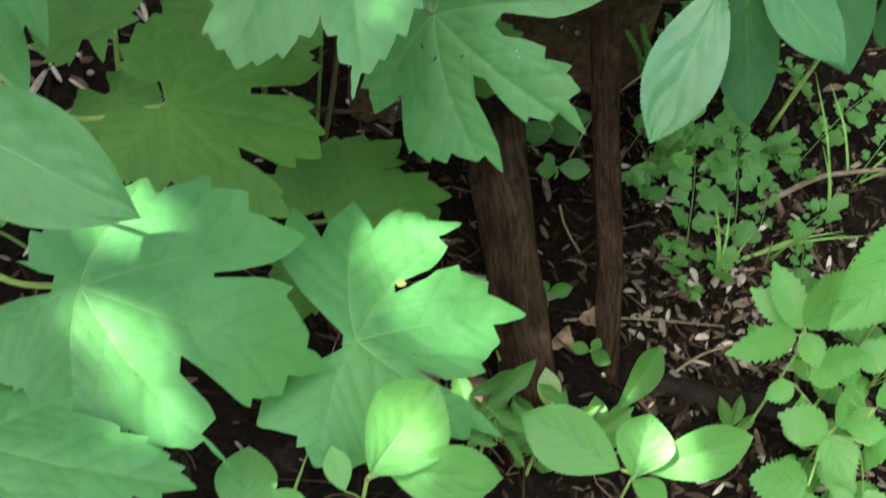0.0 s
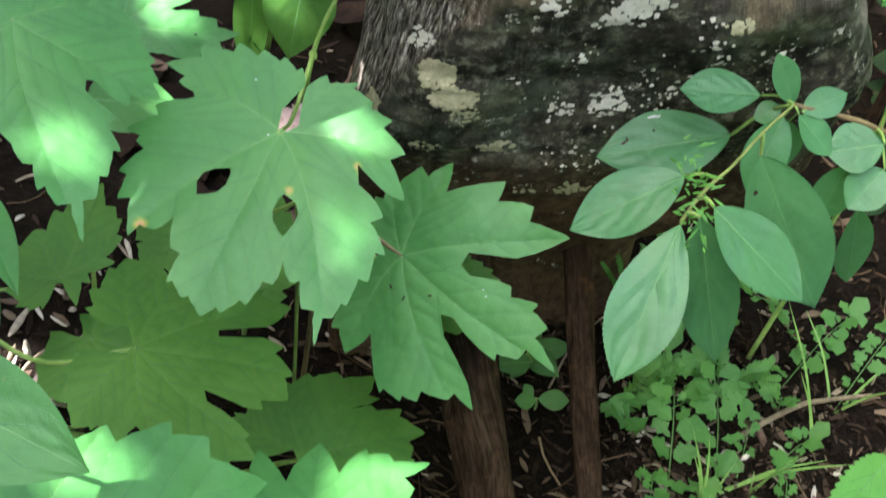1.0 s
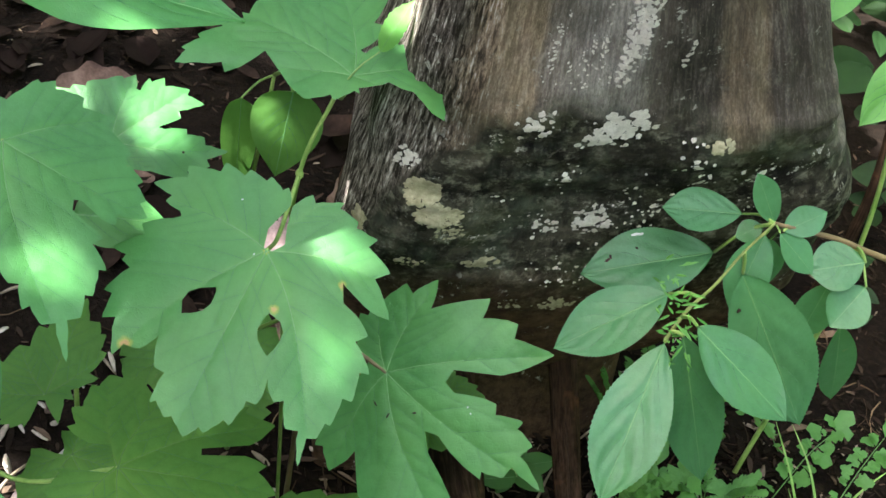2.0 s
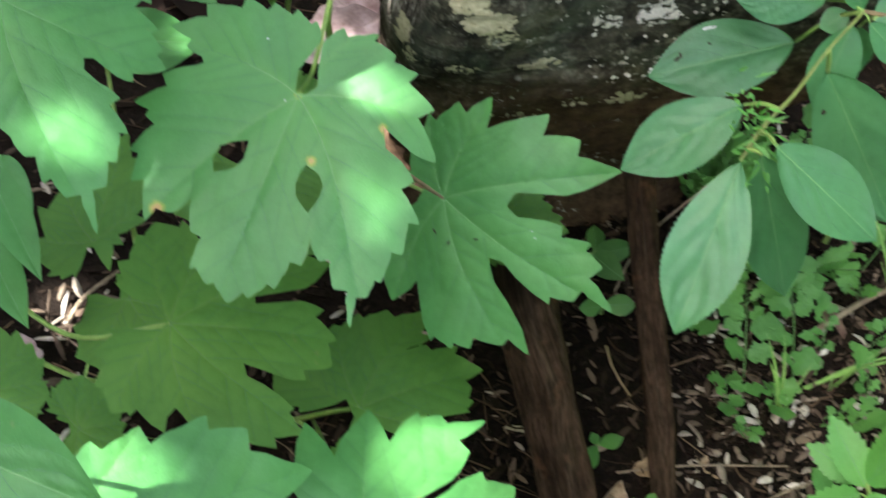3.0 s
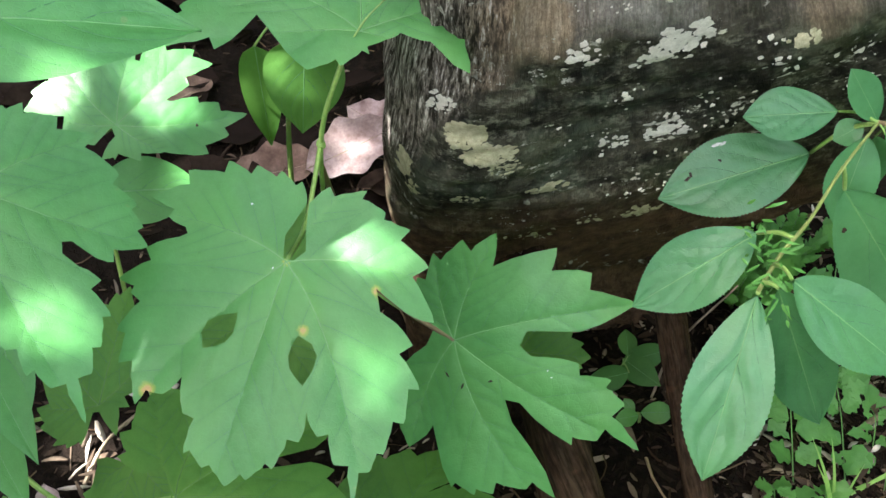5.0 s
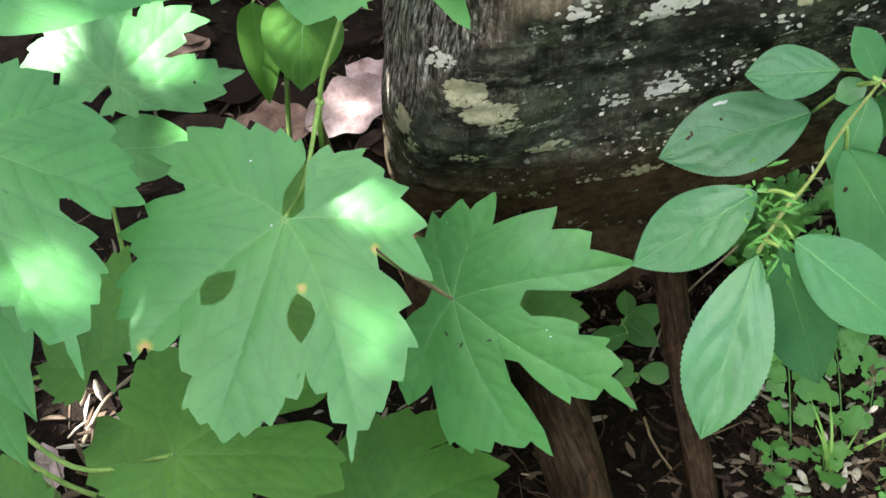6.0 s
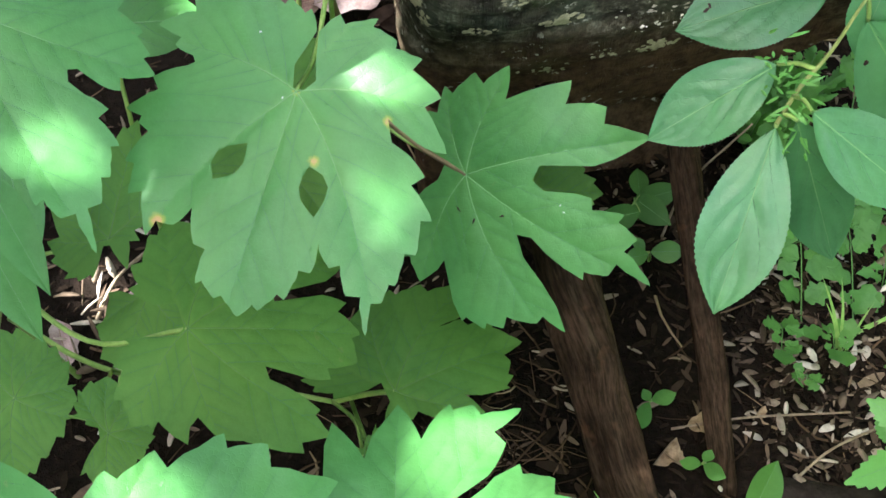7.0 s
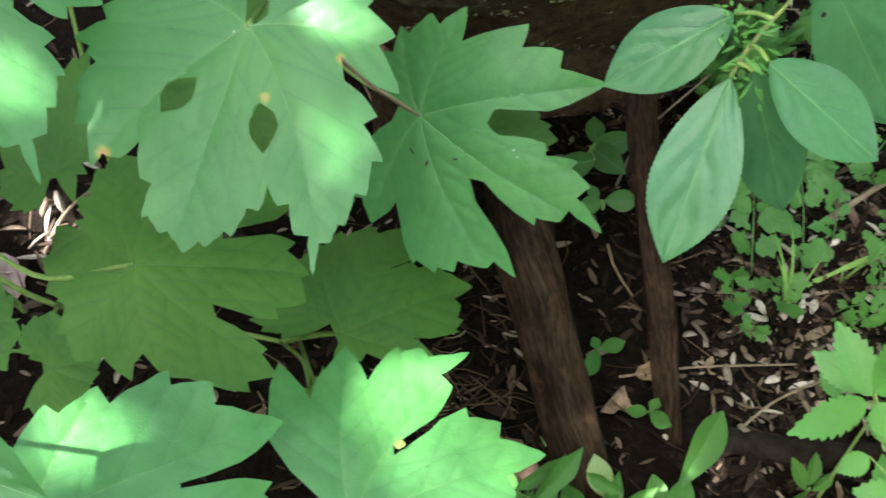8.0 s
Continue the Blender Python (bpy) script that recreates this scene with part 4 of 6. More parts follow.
I = ((-0.128, 0.191, 0.279), (0.24, -0.38, 0.89), "V166:11 T168:27 T140:30 T116:35 T89:45 T70:57 T53:77 T42:86 T25:103 V19:81 V18:67 V18:56 V16:56 V15:76 T12:92 T0:100 T354:118 T343:96 T335:86 V335:72 V336:59 V336:49 V329:53 V328:68 T326:77 T320:100 T315:80 T306:75 T294:63 T.278:54 T.249:49 T.224:50 T210:47 V203:12")
O = ((-0.169, 0.406, 0.217), (0.00, -0.25, 0.97), "V242:5 T255:23 T.227:30 T.182:32 T149:38 T125:39 T108:51 T96:62 T.85:73 T72:57 T.53:43 T32:30 T356:16 T303:20 V283:4")
S = ((-0.151, 0.393, 0.187), (0.00, -0.20, 0.98), "V189:5 T173:17 T210:28 T232:37 T257:42 T.277:39 T.313:36 T.347:27 T.36:23 T83:19 T128:14 V147:6")
P = ((-0.215, 0.338, 0.172), (0.00, -0.20, 0.98), "V155:10 T.157:33 T.129:44 T.98:40 T.62:34 T.16:31 T.342:31 T.303:36 T.278:46 T.243:42 V217:8")
R = ((-0.088, 0.478, 0.206), (0.00, -0.20, 0.98), "V169:10 T.148:52 T.178:55 T.213:56 T.239:43 T.280:55 T.304:61 T.329:52 T.13:42 T.56:47 T.68:76 T.87:83 T.97:55 V123:7")
W_ = ((0.050, 0.452, 0.205), (-0.20, -0.62, 0.76), "V170:5 T.150:24 T.120:22 T.85:24 T.50:26 T.20:30 T.355:38 T.335:30 T.300:26 T.265:26 T.230:24 T.200:22 V185:5")
T_ = ((-0.166, 0.322, 0.165), (0.10, -0.20, 0.97), "V155:6 T.157:20 T.129:28 T.98:30 T.62:26 T.16:24 T.342:22 T.303:24 T.278:29 T.243:25 V217:5")
U_ = ((-0.038, 0.318, 0.150), (-0.10, -0.25, 0.96), "V95:4 T.70:18 T.30:20 T.350:22 T.310:26 T.275:30 T.240:24 T.200:19 T.150:16 V120:5")
Q = ((-0.158, 0.126, 0.260), (0.00, 0.00, 1.00), "V151:8 T.119:33 T.77:38 T50:34 T38:44 T18:57 T.6:76 T.357:88 T.346:66 T.324:55 T.299:46 T.269:29 V235:7")
HOLES_A = ((((-33, -35), (-19, -21)), 14), (((6, -31), (8, -51)), 13.5))
SPOTS_A = ((8, -29, 3.6), (37, -13, 3.0), (-56, -51, 5.0), (0, 0, 2.5))

vine = thing("grape_vine", (-0.04, 0.54, 0.0), "wild grape vine with large lobed toothed green leaves", "vine")
tube("stem", [(-0.035, 0.545, -0.01), (-0.042, 0.52, 0.12), (-0.050, 0.475, 0.26), (-0.049, 0.448, 0.358), (-0.036, 0.450, 0.408)], 0.0014, 0.0011, STALK, vine, "slender green jointed stem", 9, 0.12)
tube("stem", [(-0.030, 0.56, -0.01), (-0.032, 0.53, 0.12), (-0.046, 0.50, 0.25), (-0.052, 0.462, 0.335)], 0.0022, 0.0015, REDSTALK, vine, "thin reddish brown stem", 8, 0.12)
tube("stem", [(-0.29, 0.52, -0.01), (-0.265, 0.45, 0.10), (-0.235, 0.40, 0.22), (-0.215, 0.41, 0.34), (-0.23, 0.46, 0.44)], 0.003, 0.0018, STALK, vine, "slender green jointed stem", 8, 0.12)
tube("stem", [(-0.265, 0.45, 0.08), (-0.19, 0.40, 0.10), (-0.10, 0.385, 0.105), (-0.06, 0.38, 0.10)], 0.0018, 0.0014, STALK, vine, "slender green runner", 8, 0.12)
for c in ((-0.049, 0.448, 0.358), (-0.036, 0.450, 0.408)):
    bm = bmesh.new()
    bmesh.ops.create_icosphere(bm, subdivisions=2, radius=0.0023)
    for v in bm.verts:
        v.co = Vector(c) + Vector((v.co.x, v.co.y, v.co.z * 1.25)) * (1 + 0.2 * noise.noise(v.co * 400))
    part("node", bm, STALK, vine, "swollen green joint")


def petiole(points, r=0.0011, mat=STALK):
    tube("petiole", points, r * 1.15, r * 0.9, mat, vine, "", 7, 0.06, 6)


petiole([(-0.049, 0.448, 0.358), (-0.054, 0.41, 0.345), A[0]])
petiole([(-0.036, 0.450, 0.408), (-0.033, 0.46, 0.400), G[0]])
petiole([(-0.050, 0.470, 0.27), (-0.03, 0.44, 0.275), (-0.01, 0.425, 0.268), B[0]], 0.0013, REDSTALK)
petiole([(-0.235, 0.40, 0.20), (-0.17, 0.345, 0.215), E[0]], 0.0013)
petiole([(-0.050, 0.470, 0.25), (-0.05, 0.44, 0.265), R[0]], 0.0012)
petiole([(-0.06, 0.38, 0.10), (-0.04, 0.37, 0.125), F[0]], 0.0016)
petiole([(-0.215, 0.41, 0.34), (-0.20, 0.395, 0.39), C[0]])
petiole([(-0.23, 0.46, 0.30), (-0.20, 0.51, 0.29), D[0]])
petiole([(-0.05, 0.38, 0.10), (-0.03, 0.30, 0.17), (-0.014, 0.24, 0.215), H[0]])
petiole([(-0.265, 0.45, 0.10), (-0.22, 0.30, 0.18), (-0.17, 0.22, 0.24), I[0]], 0.0015)
petiole([(-0.265, 0.45, 0.10), (-0.25, 0.25, 0.2), Q[0]], 0.0015)
petiole([(-0.235, 0.40, 0.20), (-0.20, 0.42, 0.19), O[0]])
petiole([(-0.19, 0.40, 0.10), (-0.15, 0.38, 0.13), S[0]])
petiole([(-0.25, 0.43, 0.14), (-0.235, 0.37, 0.16), P[0]])
petiole([(-0.19, 0.40, 0.10), (-0.18, 0.36, 0.14), T_[0]])
petiole([(-0.06, 0.38, 0.10), (-0.045, 0.35, 0.13), U_[0]])
petiole([(-0.046, 0.50, 0.22), (-0.01, 0.475, 0.21), W_[0]])

leaf_of(vine, (-0.018, 0.462, 0.428), (-0.006, 0.467, 0.456), 14, FRESH, (-0.036, 0.450, 0.408), label="young bright lime green leaf", teeth=8, tooth=0.12, facing=(-0.5, -0.6, 0.5), seed=77)

big = "broad lobed green grape leaf with toothed margin"
lobed_leaf(vine, A, 1, holes=HOLES_A, label="broad green grape leaf with insect holes and rust spots", spots=SPOTS_A, droop=1.2, veins_at=(352, 290, 252, 221, 155, 50))
lobed_leaf(vine, B, 2, label="deeply lobed dark green grape leaf", droop=1.0)
lobed_leaf(vine, C, 3, label=big, droop=2.2)
lobed_leaf(vine, D, 4, label="sunlit lobed grape leaf", droop=2.0)
# the lower leaves carry shade in their olive colour
lobed_leaf(vine, E, 5, SHADED_GRAPE, label="olive green grape leaf low on the vine, shade-toned colour")
lobed_leaf(vine, F, 6, SHADED_GRAPE, label="olive green lobed grape leaf, shade put in its colour")
lobed_leaf(vine, G, 7, label=big, droop=0.4)
lobed_leaf(vine, H, 8, label=big)
lobed_leaf(vine, I, 9, label="large grape leaf crossed by bright sun flecks", droop=1.4)
lobed_leaf(vine, Q, 10, label=big)
lobed_leaf(vine, O, 12, SHADED_GRAPE, label="olive green lobed grape leaf, shade put in its colour")
lobed_leaf(vine, R, 14, SHADED_GRAPE, label="olive green lobed grape leaf, shade put in its colour")
lobed_leaf(vine, S, 15, SHADED_GRAPE, label="olive green lobed grape leaf, shade put in its colour")
lobed_leaf(vine, P, 13, SHADED_GRAPE, label="olive green lobed grape leaf, shade put in its colour")
lobed_leaf(vine, T_, 16, SHADED_GRAPE, label="small olive green grape leaf, shade put in its colour")
lobed_leaf(vine, W_, 18, SHADED_GRAPE, label="small olive green grape leaf, shade put in its colour")
lobed_leaf(vine, U_, 17, SHADED_GRAPE, label="small olive green grape leaf, shade put in its colour")


DARK = plain("dark_blemish", (0.02, 0.012, 0.008), (0.05, 0.03, 0.02), 300, 0.8, 0.2, 0.3, 0.0003)
PALE = plain("pale_scar", (0.40, 0.48, 0.38), (0.62, 0.68, 0.58), 300, 0.8, 0.2, 0.3, 0.0003)


def blemish(at, normal, size, long, turn, owner, material=DARK, label="small dark chewed mark", lift=0.0012):
    """A small crumpled mark on a leaf."""
    rng = random.Random(int(at[0] * 1e5))
    n = Vector(normal).normalized()
    x = (Vector((1, 0, 0)) - n * n.x).normalized()
    y = n.cross(x)
    x, y = x * math.cos(turn) + y * math.sin(turn), y * math.cos(turn) - x * math.sin(turn)
    c = Vector(at) + n * lift
    v = [c + n * 0.0004]
    for i in range(10):
        a = 2 * math.pi * i / 10
        k = rng.uniform(0.6, 1.2)
        v.append(c + x * math.cos(a) * long * k + y * math.sin(a) * size * k)
    raw("blemish", v, [(0, 1 + i, 1 + (i + 1) % 10) for i in range(10)], material, owner, label)


SCRAP = plain("yellow_leaf_scrap", (0.09, 0.13, 0.03), (0.20, 0.23, 0.07), 300, 0.7, 0.2, 0.4, 0.0006)
blemish((-0.0719, 0.3858, 0.3792), (-0.08, -0.45, 0.89), 0.0005, 0.0007, 0.4, vine, PALE, "tiny pale speck")
blemish((-0.0622, 0.3606, 0.3673), (-0.08, -0.45, 0.89), 0.0004, 0.0006, 1.4, vine, PALE, "tiny pale speck")
blemish((0.0595, 0.3880, 0.2630), (-0.37, -0.75, 0.55), 0.0004, 0.0006, 0.2, vine, PALE, "tiny pale speck")
blemish((0.0577, 0.3905, 0.2651), (-0.37, -0.75, 0.55), 0.0004, 0.0006, 1.0, vine, PALE, "tiny pale speck")
blemish((-0.1155, 0.4954, 0.3285), (0.05, -0.57, 0.82), 0.0008, 0.0011, 0.5, vine)
blemish((0.0073, 0.2519, 0.2301), (0.13, -0.13, 0.98), 0.0022, 0.0032, 0.6, vine, SCRAP, "small curled yellow leaf scrap", 0.0015)
blemish((0.0099, 0.4017, 0.2482), (-0.37, -0.75, 0.55), 0.0006, 0.0021, 2.3, vine)
blemish((0.0174, 0.3964, 0.2460), (-0.37, -0.75, 0.55), 0.0005, 0.0018, 1.2, vine)
blemish((0.0307, 0.3943, 0.2522), (-0.37, -0.75, 0.55), 0.0006, 0.0013, 0.3, vine)


# ---------------------------------------------------------------- undivided leaves beside the vine
def climber(at, label, rows, stem, material=SHRUB, **shape):
    plant = thing("climbing_plant", at, label, "climbing plant")
    tube("stem", stem, 0.0022, 0.0012, STALK, plant, sides=7, wobble=0.1)
    for i, (b, t, w, kw) in enumerate(rows):
        near = min((Vector(q) for q in curve(stem, 4)), key=lambda q: (q - Vector(b)).length)
        leaf_of(plant, b, t, w, material, near, seed=i + 3, **{**shape, **kw})
    return plant


TWIG = plain("young_twig_olive", (0.15, 0.19, 0.05), (0.27, 0.31, 0.10), 90, 0.55, 0.3, 0.3, 0.0004)


# ---------------------------------------------------------------- shrub branch by the stump
def build_shrub():
    shrub = thing("shrub", (0.40, 0.50, 0.0), "leafy shrub branch with oval finely toothed leaves", "shrub")
    node = [(0.138, 0.362, 0.353), (0.146, 0.370, 0.366), (0.160, 0.385, 0.372), (0.180, 0.415, 0.374), (0.200, 0.440, 0.378)]
    tube("branch", node, 0.0010, 0.0007, TWIG, shrub, "thin yellowish green branch", 8, 0.12)
    back = [(0.40, 0.50, -0.01), (0.37, 0.485, 0.20), (0.31, 0.462, 0.33), (0.25, 0.445, 0.368), (0.200, 0.440, 0.378)]
    tube("branch", back, 0.0028, 0.0012, REDSTALK, shrub, "slender brown stem", 8, 0.12)
    line = [Vector(p) for p in curve(node, 4)] + [Vector(p) for p in curve(back, 6)]
    for i, (b, t, w, f, extra) in enumerate(SHRUB_LEAVES):
        near = min(line, key=lambda q: (q - Vector(b)).length)
        leaf_of(shrub, b, t, w, SHRUB, near, facing=f, seed=i, **{**dict(teeth=40 if w > 25 else 20, tooth=0.032, wide=0.46, cup=0.10, bow=0.06, ribs=4.2, crease=0.036), **extra})
    rng = random.Random(4)
    for _ in range(64):
        f = rng.uniform(-1, 1.6)
        c = Vector((0.141 - 0.005 * f, 0.362 + 0.006 * f, 0.362 + 0.014 * f)) + Vector((rng.gauss(0, 0.005), rng.gauss(0, 0.005), rng.gauss(0, 0.005)))
        leaf_of(shrub, c, c + Vector((rng.uniform(-1, 1), rng.uniform(-1, 0.2), rng.uniform(-0.7, 0.8))) * rng.uniform(0.005, 0.009), 1.3, FRESH, rib=False, rows=6, name="bud_leaf", seed=_)
    return shrub


SHRUB_LEAVES = [
    ((0.138, 0.362, 0.351), (0.117, 0.312, 0.289), 36, (-0.2, -0.65, 0.6), dict(teeth=32, wide=0.5, ribs=3.6)),
    ((0.141, 0.389, 0.360), (0.091, 0.381, 0.322), 32, (0, -0.55, 0.83), {}),
    ((0.185, 0.469, 0.335), (0.113, 0.458, 0.315), 40, (0, -0.55, 0.83), {}),
    ((0.189, 0.459, 0.369), (0.146, 0.460, 0.365), 26, (0, -0.55, 0.83), dict(wide=0.5)),
    ((0.146, 0.351, 0.372), (0.194, 0.326, 0.344), 32, (0, -0.55, 0.83), {}),
    ((0.144, 0.357, 0.360), (0.181, 0.355, 0.268), 32, (0.1, -0.9, 0.3), {}),
    ((0.184, 0.416, 0.360), (0.245, 0.407, 0.270), 46, (0.1, -0.9, 0.35), {}),
    ((0.202, 0.445, 0.375), (0.186, 0.450, 0.400), 18, (0, -0.55, 0.83), {}),
    ((0.205, 0.438, 0.375), (0.228, 0.448, 0.385), 17, (0, -0.55, 0.83), {}),
    ((0.203, 0.436, 0.375), (0.224, 0.426, 0.360), 18, (0, -0.55, 0.83), {}),
    ((0.198, 0.441, 0.370), (0.188, 0.424, 0.330), 24, (0, -0.55, 0.83), {}),
    ((0.198, 0.449, 0.370), (0.186, 0.449, 0.360), 13, (0, -0.55, 0.83), {}),
    ((0.206, 0.452, 0.360), (0.213, 0.450, 0.330), 18, (0, -0.55, 0.83), {}),
    ((0.250, 0.429, 0.370), (0.222, 0.428, 0.360), 28, (0, -0.55, 0.83), {}),
    ((0.252, 0.421, 0.360), (0.237, 0.409, 0.340), 24, (0, -0.55, 0.83), {}),
    ((0.240, 0.436, 0.350), (0.234, 0.432, 0.310), 23, (0, -0.9, 0.4), {}),
    ((0.243, 0.410, 0.340), (0.269, 0.432, 0.270), 22, (0.1, -0.9, 0.3), {}),
]
shrub = build_shrub()
blemish((0.1265, 0.4646, 0.3215), (-0.01, -0.88, 0.47), 0.0010, 0.0022, 0.6, shrub, DARK, 'small dark chewed mark', 0.0006)
blemish((0.1280, 0.4657, 0.3235), (-0.35, -0.82, 0.45), 0.0008, 0.0016, 2.0, shrub, DARK, 'small dark chewed mark', 0.0006)
blemish((0.1421, 0.4700, 0.3289), (0.23, -0.34, 0.91), 0.0012, 0.0018, 0.3, shrub, DARK, 'small dark chewed hole', 0.0006)
blemish((0.1399, 0.4752, 0.3341), (-0.33, -0.70, 0.64), 0.0008, 0.0040, 0.3, shrub, PALE, 'pale scraped mark', 0.0006)
blemish((0.1431, 0.4753, 0.3347), (0.10, -0.40, 0.91), 0.0007, 0.0030, 0.5, shrub, PALE, 'pale scraped mark', 0.0006)
blemish((0.1874, 0.4114, 0.3397), (-0.25, -0.95, 0.21), 0.0011, 0.0018, 1.2, shrub, DARK, 'small dark chewed mark', 0.0006)


# ---------------------------------------------------------------- low plants
def herb(name, at, label, leaves, material, stems, category="herb", group="", **shape):
    plant = thing(name, at, label, category, group)
    line = []
    for s in stems:
        tube("stem", s, 0.0013, 0.0009, STALK, plant, sides=6, wobble=0.08, steps=5)
        line += curve(s, 6)
    for i, (b, t, w) in enumerate(leaves):
        near = min(line, key=lambda q: (q - Vector(b)).length)
        leaf_of(plant, b, t, w, material, near, seed=i + 20, **shape)
    return plant


herb('broadleaf_seedling', (0.147, 0.219, -0.008), 'young plant with four pale green oval leaves', [
    ((0.140, 0.220, 0.140), (0.085, 0.240, 0.150), 35),
    ((0.146, 0.215, 0.140), (0.152, 0.243, 0.160), 33),
    ((0.152, 0.221, 0.140), (0.213, 0.243, 0.150), 29),
    ((0.148, 0.221, 0.130), (0.171, 0.217, 0.120), 15),
], FRESH, [[(0.147, 0.219, -0.008), (0.151, 0.225, 0.065), (0.147, 0.219, 0.138)]], 'herb', '', wide=0.52, cup=0.14, bow=0.12, teeth=8, tooth=0.04)
herb('broadleaf_seedling', (-0.002, 0.145, -0.008), 'young plant with rounded bright green leaves', [
    ((-0.002, 0.142, 0.240), (0.024, 0.185, 0.250), 39),
    ((0.006, 0.148, 0.235), (0.057, 0.153, 0.230), 29),
    ((-0.010, 0.145, 0.220), (-0.018, 0.160, 0.230), 12),
], FRESH, [[(-0.002, 0.145, -0.008), (0.002, 0.151, 0.112), (-0.002, 0.145, 0.232)]], 'herb', '', wide=0.5, cup=0.12, bow=0.12, teeth=8, tooth=0.04)
herb('broadleaf_seedling', (-0.035, 0.141, -0.008), 'young plant with rounded bright green leaves', [
    ((-0.051, 0.145, 0.180), (-0.053, 0.179, 0.190), 28),
    ((-0.019, 0.138, 0.200), (-0.041, 0.152, 0.200), 15),
], FRESH, [[(-0.035, 0.141, -0.008), (-0.031, 0.147, 0.091), (-0.035, 0.141, 0.190)]], 'herb', '', wide=0.5, cup=0.12, bow=0.12, teeth=8, tooth=0.04)
herb('toothed_herb', (0.267, 0.335, -0.008), 'upright herb with coarsely toothed bright green leaves', [
    ((0.265, 0.341, 0.125), (0.247, 0.379, 0.140), 21),
    ((0.264, 0.340, 0.130), (0.299, 0.381, 0.140), 27),
    ((0.261, 0.337, 0.125), (0.217, 0.319, 0.120), 21),
    ((0.264, 0.335, 0.130), (0.273, 0.318, 0.120), 17),
    ((0.266, 0.349, 0.120), (0.236, 0.368, 0.125), 19),
    ((0.276, 0.325, 0.110), (0.309, 0.333, 0.120), 21),
    ((0.271, 0.316, 0.110), (0.296, 0.329, 0.115), 20),
], FRESH, [[(0.267, 0.335, -0.008), (0.271, 0.341, 0.057), (0.267, 0.335, 0.121)]], 'herb', 'toothed herbs', wide=0.38, cup=0.12, bow=0.12, teeth=9, tooth=0.22)
herb('toothed_herb', (0.288, 0.292, -0.008), 'upright herb with coarsely toothed bright green leaves', [
    ((0.266, 0.318, 0.100), (0.251, 0.312, 0.090), 15),
    ((0.288, 0.293, 0.090), (0.258, 0.301, 0.090), 24),
    ((0.287, 0.291, 0.090), (0.299, 0.265, 0.085), 25),
    ((0.294, 0.298, 0.090), (0.319, 0.332, 0.090), 21),
    ((0.279, 0.267, 0.070), (0.243, 0.266, 0.070), 30),
    ((0.313, 0.287, 0.090), (0.311, 0.315, 0.090), 24),
], FRESH, [[(0.288, 0.292, -0.008), (0.292, 0.298, 0.040), (0.288, 0.292, 0.088)]], 'herb', 'toothed herbs', wide=0.38, cup=0.12, bow=0.12, teeth=9, tooth=0.22)
herb('toothed_herb', (0.308, 0.345, -0.008), 'upright herb with coarsely toothed green leaves', [
    ((0.326, 0.335, 0.100), (0.313, 0.352, 0.110), 21),
    ((0.306, 0.339, 0.150), (0.281, 0.353, 0.160), 23),
    ((0.293, 0.336, 0.200), (0.258, 0.307, 0.170), 30),
    ((0.307, 0.368, 0.200), (0.257, 0.314, 0.190), 29),
], FRESH, [[(0.308, 0.345, -0.008), (0.312, 0.351, 0.077), (0.308, 0.345, 0.163)]], 'herb', 'toothed herbs', wide=0.38, cup=0.12, bow=0.12, teeth=9, tooth=0.18)
herb('curled_herb', (0.168, 0.305, -0.008), 'low herb with long upright blunt green leaves', [
    ((0.169, 0.318, 0.040), (0.203, 0.366, 0.058), 21),
    ((0.158, 0.288, 0.030), (0.180, 0.328, 0.046), 18),
    ((0.164, 0.300, 0.030), (0.158, 0.330, 0.045), 13),
    ((0.172, 0.300, 0.025), (0.196, 0.312, 0.035), 12),
], BROAD, [[(0.168, 0.305, -0.008), (0.168, 0.306, 0.016), (0.166, 0.308, 0.040)]], 'herb', 'curled herbs', wide=0.62, cup=0.3, bow=0.22)
herb('curled_herb', (0.258, 0.335, -0.008), 'small herb with curled bright green leaves on dark soil', [
    ((0.256, 0.334, 0.018), (0.246, 0.346, 0.036), 9),
    ((0.258, 0.336, 0.020), (0.261, 0.350, 0.036), 9),
    ((0.260, 0.334, 0.018), (0.271, 0.340, 0.030), 8),
    ((0.257, 0.333, 0.015), (0.245, 0.322, 0.030), 11),
], BROAD, [[(0.258, 0.335, -0.008), (0.259, 0.337, 0.006), (0.258, 0.335, 0.020)]], 'herb', 'curled herbs', wide=0.5, cup=0.4, bow=0.3, teeth=5, tooth=0.12)


def build_foot_herb(at, count, seed):
    """A low clump of narrow, curled, uneven leaves."""
    rng = random.Random(seed)
    leaves = []
    for i in range(count):
        a = rng.uniform(0, 6.28)
        b = Vector((at[0] + rng.gauss(0, 0.010), at[1] + rng.gauss(0, 0.008), rng.uniform(0.028, 0.062)))
        k = rng.uniform(0.018, 0.034)
        leaves.append((tuple(b), tuple(b + Vector((math.cos(a), 0.5 + 0.8 * math.sin(a), rng.uniform(0.1, 0.8))) * k), k * rng.uniform(330, 560)))
    herb('curled_herb', at, 'low clump of curled yellowish green leaves beside a root', leaves, BROAD, [[at, (at[0], at[1] + 0.003, 0.025), (at[0] + 0.003, at[1] + 0.006, 0.05)]],
         'herb', 'curled herbs', wide=0.5, cup=0.45, bow=0.35, lobes=2, lobe=0.2, rows=14, rib=False)


